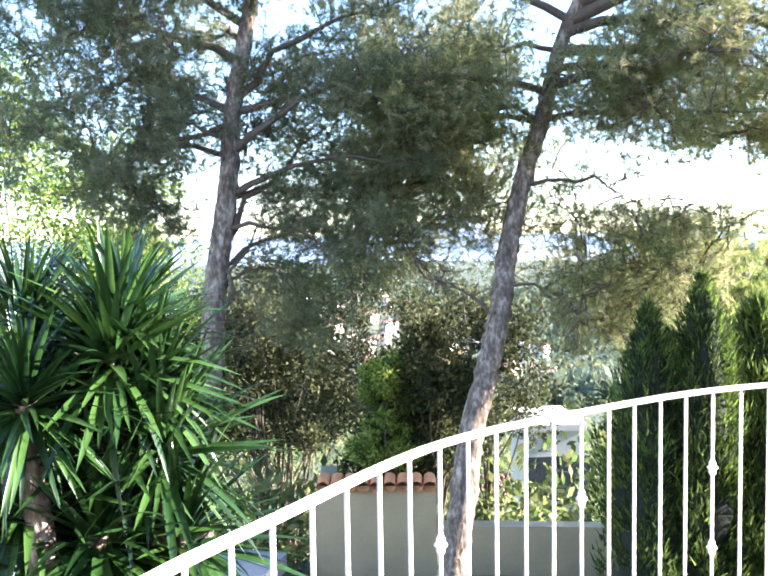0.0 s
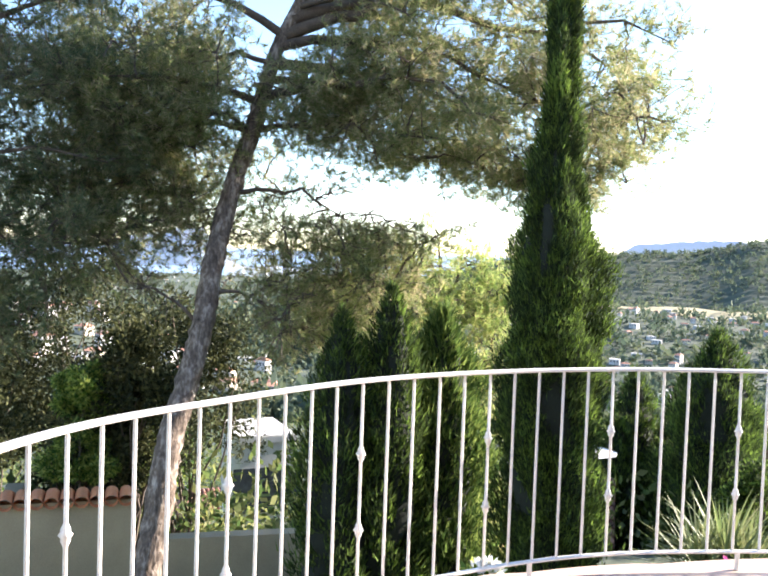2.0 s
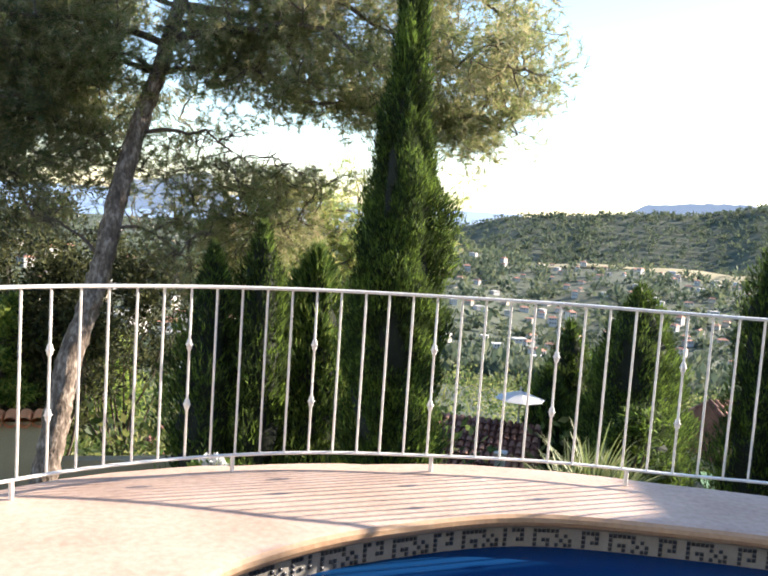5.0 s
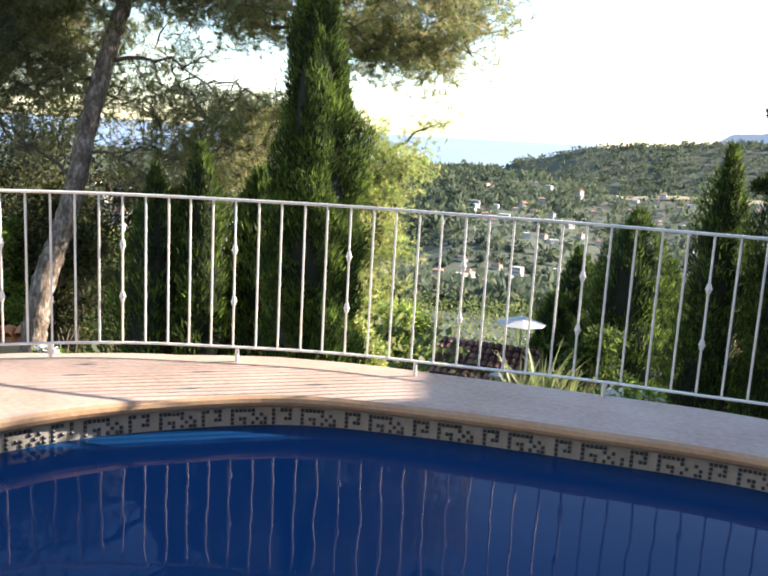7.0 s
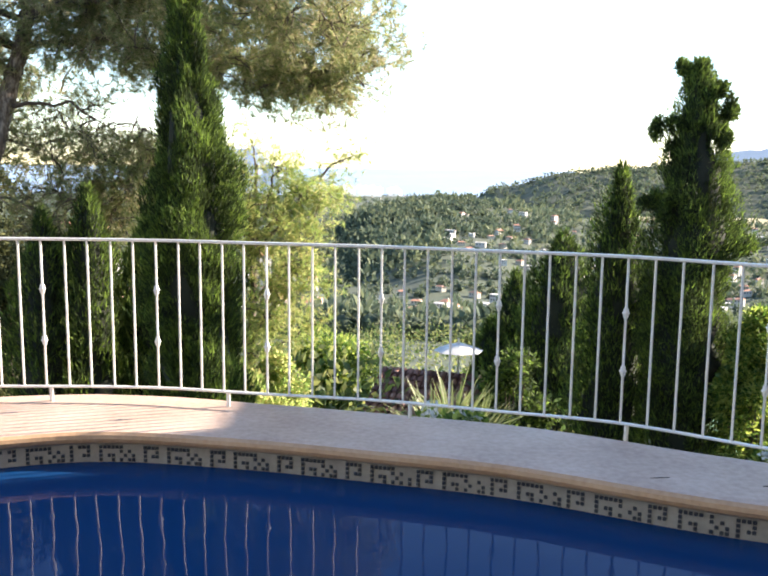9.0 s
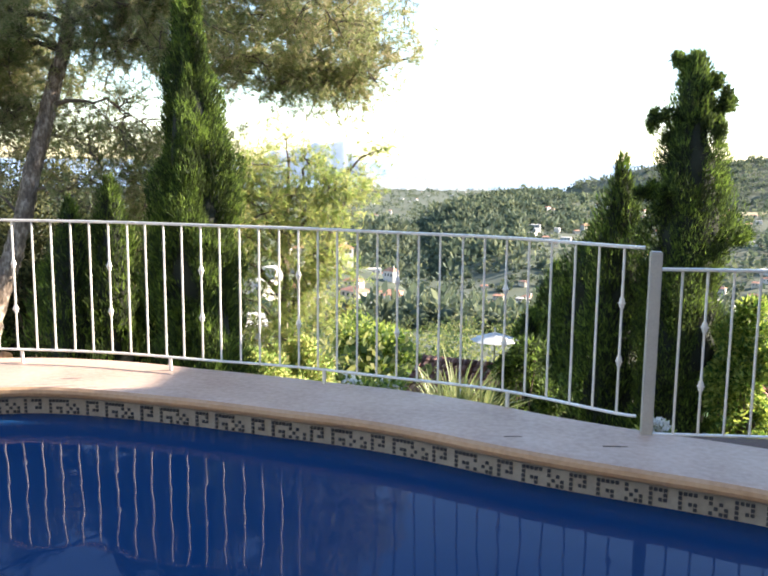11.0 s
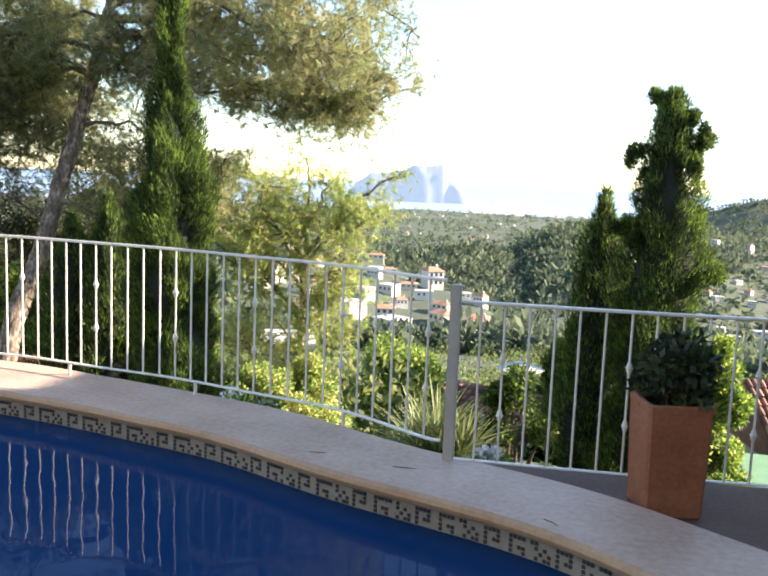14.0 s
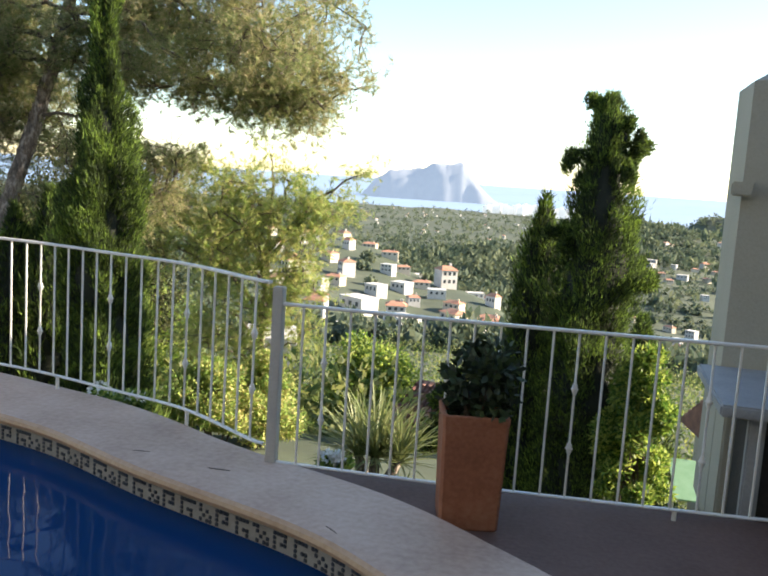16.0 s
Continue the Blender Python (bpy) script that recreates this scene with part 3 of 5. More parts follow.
def cypress(name, place, profile, label, seed, n=30000, leaf=0.07, mat=None, lobes=(), lean=(0, 0)):
    """A columnar cypress. Profile: heights over the base and radii; lobes: side tufts (offset, radius)."""
    rng = np.random.default_rng(seed)
    ob = thing(name, place, label, "tree")
    hs, rs = np.array([a for a, _ in profile], float), np.array([b for _, b in profile], float)
    H = hs[-1]
    v, f = tube([(0, 0, -0.4), (lean[0] * 0.15, lean[1] * 0.15, H * 0.15), (lean[0] * 0.4, lean[1] * 0.4, H * 0.4)], [0.09, 0.08, 0.03], 8)
    link_mesh("trunk", arrays("trunk", v, f, True), M_bark, ob)
    # solid dark core: holds the inner shade and blocks light from shining through
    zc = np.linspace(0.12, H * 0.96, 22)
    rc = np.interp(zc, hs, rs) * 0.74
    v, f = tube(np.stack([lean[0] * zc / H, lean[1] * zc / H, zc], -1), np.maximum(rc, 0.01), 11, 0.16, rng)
    link_mesh("shade_core", arrays("inner", v, f), M_inner_shade, ob)
    wgt = rng.random(n * 3) * rs.max() * 1.05
    z = rng.uniform(0.05, H, n * 3)
    z = z[wgt < np.interp(z, hs, rs) + 0.05][:n]
    th = rng.uniform(0, 2 * np.pi, len(z))
    # upright plumes: the radius swells and shrinks in strands up the tree
    ph = rng.uniform(0, 6.28, 6)
    strand = 1 + 0.2 * np.sin(th * 5 + ph[0] + z * 1.3) + 0.16 * np.sin(th * 3 + ph[1] - z * 2.6) + 0.15 * np.sin(z * 6 + ph[2] + th * 2) + 0.12 * np.sin(z * 13 + th * 4 + ph[3]) + 0.12 * np.sin(z * 3.1 + ph[4] - th)
    r = np.interp(z, hs, rs) * strand * (0.62 + 0.44 * rng.random(len(z)) ** 0.8 + 0.25 * (rng.random(len(z)) > 0.96))
    p = np.stack([lean[0] * z / H + r * np.cos(th), lean[1] * z / H + r * np.sin(th), z], -1)
    d = np.stack([np.cos(th) * 0.55, np.sin(th) * 0.55, np.full(len(z), 1.15)], -1) + 0.36 * rng.standard_normal((len(z), 3))
    out = [blades(p, d, leaf * rng.uniform(0.6, 1.9, len(z)), leaf * 0.24 * rng.uniform(0.6, 1.4, len(z)), rng, tri=True)]
    for c, rr in lobes:
        m = int(3800 * rr / 0.2)
        q = rng.standard_normal((7, 3)) * rr * 0.75
        for w in q:
            out.append(leaf_cloud(m // 7, np.array(c) + w, (rr * 0.55, rr * 0.55, rr * 0.75), rng, leaf * 1.1, leaf * 0.3, up=0.8, shell=0.1, tri=True))
    v, f = merge(out)
    link_mesh("foliage", arrays("foliage", v, f), mat or M_cypress, ob)
    return ob


def bush(name, place, radii, label, seed, mat, n_clumps=26, per=420, leaf=0.06, category="shrub", stem=True):
    rng = np.random.default_rng(seed)
    ob = thing(name, place, label, category)
    d = unit(rng.standard_normal((n_clumps, 3)))
    d[:, 2] = np.abs(d[:, 2]) * 1.2 - 0.35
    c = d * np.asarray(radii) * rng.uniform(0.45, 0.95, (n_clumps, 1)) + (0, 0, radii[2])
    v, f = clumps(c, 0.34 * max(radii[:2]), per, rng, leaf, leaf * 0.42)
    link_mesh("foliage", arrays("foliage", v, f), mat, ob)
    for q in c[::3]:
        v, f = tube(grow((0, 0, -0.25), q, rng, 0.05, 6), np.linspace(0.03, 0.006, 6), 5)
        link_mesh("stem", arrays("stem", v, f), M_twig, ob)
    return ob

# ---- pool, terrace and railing ----
OUTER = [(-0.9, -1.2), (-0.82, 0.2), (-0.66, 0.95), (-0.46, 1.52), (-0.08, 2.1), (0.33, 2.5), (0.87, 2.83), (1.44, 3.0), (2.03, 3.06), (2.65, 3.06), (3.25, 2.98), (3.86, 2.86), (4.44, 2.7), (5.02, 2.46), (5.55, 2.19), (6.35, 1.83), (6.85, 1.56), (7.3, 1.28)]
POOL = [(1.25, 0.35), (1.0, 1.05), (1.09, 1.66), (1.37, 2.01), (1.79, 2.28), (2.43, 2.5), (3.16, 2.43), (3.86, 2.27), (4.46, 2.1), (5.18, 1.77), (6.04, 1.45), (6.5, 1.16), (6.95, 0.75), (7.05, 0.2), (6.6, -0.35), (5.6, -0.7), (4.4, -0.62), (3.2, -0.35), (2.1, -0.12)]
Z_FLOOR, Z_WATER = -0.05, -0.165
ring = spline([(*p, 0) for p in POOL + POOL[:1]], 0.02)
ring = ring[:-1] if (ring[0] - ring[-1]).length < 0.01 else ring
N = len(ring)


def ring_frame(i):
    a, b = ring[(i - 2) % N], ring[(i + 2) % N]
    t = (b - a).normalized()
    return ring[i % N], t, Vector((-t.y, t.x, 0))


# sign of "away from the water"
mid_pool = Vector((3.8, 0.9, 0))
SIDE = 1 if (ring_frame(N // 3)[2].dot(ring[N // 3] - mid_pool)) > 0 else -1

# terrace slab with a hole for the pool
bm = bmesh.new()
edge_far = [(p.x, p.y) for p in spline([(*p, 0) for p in OUTER[:15]], 0.12)]
out_pts = edge_far + [(5.72, 2.22), (6.6, 2.25), (7.6, 2.36), (9.5, 2.5), (9.5, -4.75), (-7, -4.75), (-7, -1.2)]
vo = [bm.verts.new((x, y, Z_FLOOR)) for x, y in out_pts]
vi = []
for i in range(0, N - 3, 6):
    p, t, nrm = ring_frame(i)
    q = p + nrm * SIDE * 0.02
    vi.append(bm.verts.new((q.x, q.y, Z_FLOOR)))
es = [bm.edges.new((c[k], c[(k + 1) % len(c)])) for c in (vo, vi) for k in range(len(c))]
bmesh.ops.triangle_fill(bm, use_beauty=True, use_dissolve=False, edges=es)
ex = bmesh.ops.extrude_face_region(bm, geom=list(bm.faces))
bmesh.ops.translate(bm, vec=(0, 0, -0.22), verts=[g for g in ex["geom"] if isinstance(g, bmesh.types.BMVert)])
tagged(part("floor", bm, M_floor), "grey-pink terrace paving round the pool", "floor", kind="structure")

# retaining wall under the far edge of the terrace
bm = bmesh.new()
prev = None
for x, y in edge_far + [(5.72, 2.2), (6.6, 2.23), (7.6, 2.34), (9.5, 2.48)]:
    cur = [bm.verts.new((x, y + d, z)) for d, z in ((-0.02, -0.27), (-0.02, -3.2), (-0.25, -3.2), (-0.25, -0.27))]
    if prev:
        for k in range(4):
            bm.faces.new((prev[k], prev[(k + 1) % 4], cur[(k + 1) % 4], cur[k]))
    prev = cur
tagged(part("retaining_wall", bm, M_concrete), "rough grey retaining wall under the terrace edge", "wall", kind="structure")

# pool basin and water
bm = bmesh.new()
rows = []
for k, (dz, off) in enumerate(((-0.04, 0.0), (Z_WATER - 0.02, 0.0), (-1.45, 0.0), (-1.6, -0.15))):
    rows.append([])
    for i in range(0, N - 3, 6):
        p, t, nrm = ring_frame(i)
        q = p + nrm * SIDE * (0.012 + off)
        rows[-1].append(bm.verts.new((q.x, q.y, dz)))
for a, b in zip(rows, rows[1:]):
    for k in range(len(a)):
        bm.faces.new((a[k], a[(k + 1) % len(a)], b[(k + 1) % len(a)], b[k]))
bm.faces.new(rows[-1])
tagged(part("pool_basin", bm, M_pool), "blue mosaic swimming pool basin", "pool", kind="structure")
bm = bmesh.new()
bm.faces.new([bm.verts.new((*(ring_frame(i)[0] + ring_frame(i)[2] * SIDE * 0.008).xy, Z_WATER)) for i in range(0, N - 3, 6)])
tagged(part("water", bm, M_water), "still dark blue swimming pool water", "water", kind="structure")

# coping stones with a rounded nose over the water
coping = thing("coping", (0, 0, 0), "cream stone coping with a rounded nose round the pool", "coping", kind="structure")
outer_line = [Vector(p) for p in spline([(*p, 0) for p in OUTER], 0.05)]


def width_at(i):
    p, t, nrm = ring_frame(i)
    nrm = nrm * SIDE
    if p.y < 0.75:
        return 0.5
    hits = [(q - p).dot(nrm) for q in outer_line if abs((q - p).dot(t)) < 0.06 and (q - p).dot(nrm) > 0.2]
    return max(0.45, min(1.9, min(hits))) if hits else 0.5


raw = [width_at(i) for i in range(0, N, 4)]
WIDTHS = [sum(raw[(k + q) % len(raw)] for q in range(-12, 13)) / 25 for k in range(len(raw))]


def coping_stone(i0, i1):
    bm = bmesh.new()
    prev = None
    steps = 6
    for k in range(steps + 1):
        f = i0 + (i1 - i0) * k / steps
        i = int(f)
        p, t, nrm = ring_frame(i)
        p = p.lerp(ring[(i + 1) % N], f - i)
        w = WIDTHS[min(len(WIDTHS) - 1, i % N // 4)]
        prof = [(w, 0.0), (w, -0.048)] + [(0.0, -0.064), (-0.02, -0.063), (-0.036, -0.052), (-0.043, -0.034), (-0.038, -0.016), (-0.022, -0.003), (0.02, 0.001)]
        cur = [bm.verts.new((*(p + nrm * SIDE * o).xy, z)) for o, z in prof]
        if prev:
            for a in range(len(prof)):
                b = (a + 1) % len(prof)
                bm.faces.new((prev[a], prev[b], cur[b], cur[a]))
        else:
            bm.faces.new(cur)
        prev = cur
    bm.faces.new(prev)
    ob = part("coping_stone", bm, M_stone, coping)
    ob.data.materials.append(M_nose)
    for k, poly in enumerate(ob.data.polygons):
        if 1 <= (k - 1) % len(prof) <= 6 and 0 < k < len(ob.data.polygons) - 1:
            poly.material_index = 1


stones = round(N * 0.02 / 0.56)
for k in range(stones):
    coping_stone(k * N / stones + 0.003, (k + 1) * N / stones - 0.003)

# mosaic band: a dark key pattern on white, just over the water
KEY = ["XXXXXX....XXXX..", "X....X.X..X..X..", "X.XX..X.X.X.XX..", "X..X.X.XX.X.....", "X....XX..XXXX..."]
TILE = 0.0213
band = thing("pool_tile_band", (0, 0, 0), "white and dark mosaic band with a key pattern over the waterline", "tiles", kind="structure")
tb = bmesh.new()
box(tb, (-TILE * 0.37, -0.004, -TILE * 0.37), (TILE * 0.37, 0.004, TILE * 0.37), 0.0015)
tile_mesh = bpy.data.meshes.new("tile")
tb.to_mesh(tile_mesh)
tb.free()
tile_mesh.materials.append(M_dark_tile)
tv = np.array([p.co[:] for p in tile_mesh.vertices])
cube_f = np.array([[0, 1, 3, 2], [4, 6, 7, 5], [0, 4, 5, 1], [2, 3, 7, 6], [0, 2, 6, 4], [1, 5, 7, 3]])
cube_v = np.array([[sx * TILE * 0.499, sy * 0.002, sz * TILE * 0.499] for sx in (-1, 1) for sy in (-1, 1) for sz in (-1, 1)])
darks, picked = [], 0
cols = int(N * 0.02 / TILE)
for c in range(cols):
    i = int(c * TILE / 0.02)
    p, t, nrm = ring_frame(i)
    if p.y < 0.4:
        continue
    rot = Matrix((( t.x, nrm.x * SIDE, 0), (t.y, nrm.y * SIDE, 0), (0, 0, 1)))
    for r in range(6):
        z = -0.056 - TILE * (r + 0.5)
        dark = r > 0 and KEY[r - 1][c % 16] == "X"
        q = p + nrm * SIDE * 0.004
        if dark and 4.2 < p.x < 6.6 and picked < 300:
            ob = new("tile", tile_mesh)
            ob.parent = band
            ob.matrix_basis = Matrix.Translation((q.x, q.y, z)) @ rot.to_4x4()
            picked += 1
        elif dark:
            darks.append((cube_v * (0.74, 1.8, 0.74) @ np.array(rot).T + (q.x, q.y, z), cube_f))
v, f = merge(darks)
link_mesh("dark_tiles", arrays("dark_tiles", v, f), M_dark_tile, band)["kind"] = "stuff"
bm = bmesh.new()
prev = None
for i in range(0, N - 3, 6):
    p, t, nrm = ring_frame(i)
    q = p + nrm * SIDE * 0.006
    cur = [bm.verts.new((q.x, q.y, z)) for z in (-0.04, -0.205)]
    if prev and p.y > 0.3:
        bm.faces.new((prev[0], prev[1], cur[1], cur[0]))
    prev = cur
part("white_tiles", bm, M_white_tile, band)


# railing: rails, plain bars, and every fifth bar with two forged knots
def bar_mesh(height, knots):
    prof = [(0.0, 0.0061)]
    for k in knots:
        prof += [(k - 0.03, 0.0061), (k - 0.016, 0.013), (k - 0.008, 0.0125), (k, 0.0195), (k + 0.008, 0.0125), (k + 0.016, 0.013), (k + 0.03, 0.0061)]
    prof.append((height, 0.0061))
    v, f = tube([(0, 0, z) for z, _ in prof], [r for _, r in prof], 8)
    me = arrays("bar", v, f, True)
    me.materials.append(M_white_metal)
    return me


def flat_rail(name, pts, width, height, parent):
    bm = bmesh.new()
    prev = None
    for k, p in enumerate(pts):
        t = (pts[min(k + 1, len(pts) - 1)] - pts[max(k - 1, 0)]).normalized()
        n = Vector((-t.y, t.x, 0))
        c = 0.004
        cur = [bm.verts.new(p + n * a + Vector((0, 0, b))) for a, b in ((-width / 2 + c, -height / 2), (width / 2 - c, -height / 2), (width / 2, -height / 2 + c), (width / 2, height / 2 - c), (width / 2 - c, height / 2), (-width / 2 + c, height / 2), (-width / 2, height / 2 - c), (-width / 2, -height / 2 + c))]
        if prev:
            for a in range(8):
                bm.faces.new((prev[a], prev[(a + 1) % 8], cur[(a + 1) % 8], cur[a]))
        else:
            bm.faces.new(cur)
        prev = cur
    bm.faces.new(prev)
    return part(name, bm, M_white_metal, parent)


RAIL = [(-0.82, -0.6), (-0.74, 0.4), (-0.63, 0.875), (-0.425, 1.523), (-0.08, 1.995), (0.347, 2.44), (0.87, 2.755), (1.44, 2.945), (2.03, 3.0), (2.647, 3.0), (3.254, 2.9), (3.857, 2.805), (4.437, 2.642), (5.016, 2.464), (5.55, 2.13), (5.66, 2.1)]
Z_TOP, Z_BOT = 0.888, 0.082
railing = thing("railing", (0, 0, 0), "white curved iron railing along the pool terrace", "railing")
line = spline([(*p, 0) for p in RAIL], 0.04)
flat_rail("top_rail", [p + Vector((0, 0, Z_TOP)) for p in line], 0.031, 0.015, railing)
flat_rail("bottom_rail", [p + Vector((0, 0, Z_BOT)) for p in line], 0.026, 0.011, railing)
H = Z_TOP - Z_BOT
bar, knot_bar = bar_mesh(H, ()), bar_mesh(H, (0.339 - Z_BOT, 0.62 - Z_BOT))
# bars are counted out from the knotted ones
KNOTS = [(-0.63, 0.875), (-0.425, 1.523), (-0.08, 1.995), (0.347, 2.44), (0.87, 2.755), (1.44, 2.945), (2.03, 3.0), (2.647, 3.0), (3.254, 2.9), (3.857, 2.805), (4.437, 2.642), (5.016, 2.464), (5.55, 2.13)]
fine = spline([(*p, 0) for p in RAIL], 0.005)
near = [min(range(len(fine)), key=lambda k: (fine[k] - Vector((*q, 0))).length) for q in KNOTS]
spots = []
for a, b in zip(near, near[1:]):
    spots += [(a + (b - a) * k / 5, k == 0) for k in range(5)]
spots.append((near[-1], True))
spots += [(near[0] - 24 * k, k % 5 == 0) for k in range(1, 9)]
for k, knotted in spots:
    p = fine[max(0, int(round(k)))]
    ob = new("bar", knot_bar if knotted else bar)
    ob.parent = railing
    ob.location = (p.x, p.y, Z_BOT)
for q in (0.12, 0.24, 0.36, 0.47, 0.58, 0.69, 0.8, 0.92):
    p = fine[int(q * (len(fine) - 1))]
    v, f = tube([(p.x, p.y, -0.3), (p.x, p.y, Z_BOT)], [0.011, 0.011], 8)
    link_mesh("foot", arrays("foot", v, f, True), M_white_metal, railing)

# square steel post where the two railings meet
bm = bmesh.new()
box(bm, (-0.026, -0.026, -0.05), (0.026, 0.026, 0.872), 0.004)
box(bm, (-0.05, -0.05, -0.05), (0.05, 0.05, -0.042))
post = tagged(part("post", bm, M_post), "grey square steel post between two railings", "post")
post.location = (5.685, 2.09, 0)

railing2 = thing("railing", (0, 0, 0), "straight white iron railing behind the planter", "railing")
RIGHT = [(5.71, 2.09), (6.5, 2.13), (7.4, 2.22), (8.2, 2.31)]
line = spline([(*p, 0) for p in RIGHT], 0.06)
flat_rail("top_rail", [p + Vector((0, 0, 0.79)) for p in line], 0.031, 0.015, railing2)
flat_rail("bottom_rail", [p + Vector((0, 0, 0.0)) for p in line], 0.026, 0.011, railing2)
bar, knot_bar = bar_mesh(0.79, ()), bar_mesh(0.79, (0.239, 0.521))
fine = spline([(*p, 0) for p in RIGHT], 0.005)
for k in range(1, 21):
    i = 20 + int((k - 1) * 0.1185 / 0.005)
    if i < len(fine):
        ob = new("bar", knot_bar if k % 5 == 2 else bar)
        ob.parent = railing2
        ob.location = (fine[i].x, fine[i].y, 0)
for i in (6, 190, 380):
    p = fine[i]
    v, f = tube([(p.x, p.y, Z_FLOOR - 0.01), (p.x, p.y, 0)], [0.011, 0.011], 8)
    link_mesh("foot", arrays("foot", v, f, True), M_white_metal, railing2)

# ---- planter ----
pot = thing("planter", (6.69, 1.87, Z_FLOOR), "tall square tapered terracotta planter on the terrace", "planter")
bm = bmesh.new()
levels = [(0.0, 0.122), (0.008, 0.127), (0.465, 0.14), (0.47, 0.142), (0.5, 0.144), (0.505, 0.14), (0.505, 0.126), (0.44, 0.12)]
prev = None
for z, h in levels:
    c = 0.012
    cur = [bm.verts.new((x, y, z)) for x, y in ((-h + c, -h), (h - c, -h), (h, -h + c), (h, h - c), (h - c, h), (-h + c, h), (-h, h - c), (-h, -h + c))]
    if prev:
        for a in range(8):
            bm.faces.new((prev[a], prev[(a + 1) % 8], cur[(a + 1) % 8], cur[a]))
    else:
        bm.faces.new(cur)
    prev = cur
part("pot", bm, M_terracotta, pot)
bm = bmesh.new()
box(bm, (-0.124, -0.124, 0.4), (0.124, 0.124, 0.46))
part("soil", bm, M_soil, pot)
pot.rotation_euler = (0, 0, radians(14))
rng = np.random.default_rng(41)
pot_plant = thing("pot_plant", (6.69, 1.87, Z_FLOOR + 0.45), "dark green leafy plant growing in the terracotta planter", "plant")
c = np.concatenate([rng.uniform(-0.11, 0.11, (26, 2)), rng.uniform(0.05, 0.3, (26, 1))], 1)
v, f = clumps(c, 0.075, 46, rng, 0.05, 0.032)
link_mesh("leaves", arrays("leaves", v, f), M_pot_leaf, pot_plant)
v, f = merge([tube(grow((q[0] * 0.3, q[1] * 0.3, 0.0), q, rng, 0.05, 5), np.linspace(0.006, 0.003, 5), 5) for q in c])
link_mesh("stems", arrays("stems", v, f), M_twig, pot_plant)

# ---- barbecue beside the railing ----
bbq = thing("barbecue", (7.91, 2.5, Z_FLOOR), "cream rendered outdoor barbecue with a chimney and grey slab", "barbecue")


def bbq_part(name, lo, hi, mat, bevel=0.01):
    bm = bmesh.new()
    box(bm, lo, hi, bevel)
    return part(name, bm, mat, bbq)


bm = bmesh.new()
b0 = [bm.verts.new(p) for p in ((0.0, 0.95, -0.4), (1.5, 0.95, -0.4), (1.5, 1.5, -0.4), (0.0, 1.5, -0.4))]
b1 = [bm.verts.new(p) for p in ((0.0, 0.95, 2.14), (1.5, 0.95, 2.3), (1.5, 1.5, 2.3), (0.0, 1.5, 2.14))]
b2 = [bm.verts.new(p) for p in ((0.09, 1.02, 2.2), (1.4, 1.02, 2.36), (1.4, 1.4, 2.36), (0.09, 1.4, 2.2))]
bm.faces.new(b0)
bm.faces.new(b2)
for lo_, hi_ in ((b0, b1), (b1, b2)):
    for k in range(4):
        bm.faces.new((lo_[k], lo_[(k + 1) % 4], hi_[(k + 1) % 4], hi_[k]))
part("chimney", bm, M_render, bbq)
bbq_part("ledge", (-0.07, 0.86, 1.5), (0.05, 0.96, 1.58), M_render)
bbq_part("slab", (-0.13, -0.05, 0.46), (1.5, 0.95, 0.52), M_slate)
bbq_part("side_wall", (0.0, 0.62, -0.4), (0.1, 0.94, 0.46), M_render)
# solid near-black block fills the opening: soot and shade in one colour
bbq_part("hearth", (0.06, 0.1, -0.4), (1.4, 0.62, 0.455), M_soot_shade)
bbq_part("pillar", (0.02, 0.04, -0.4), (0.1, 0.1, 0.46), M_slate)

# ---- unseen house walls, added to shade the terrace ----
bm = bmesh.new()
# two block heights, sized so that their edges cast the shade on the coping
box(bm, (10.0, -8.0, -0.6), (17.0, 4.8, 4.07))
box(bm, (10.02, 4.8, -0.6), (17.0, 5.9, 3.27))
tagged(part("unseen_wall_east", bm, M_render), "unseen rendered house wall added to shade the terrace", "wall", kind="structure")
# unseen wall, set close and tall to take sky light off the coping
bm = bmesh.new()
box(bm, (-7.0, -4.9, -0.6), (9.9, -4.6, 6.2))
tagged(part("unseen_wall_south", bm, M_render), "unseen rendered wall added behind the terrace to block sky light", "wall", kind="structure")

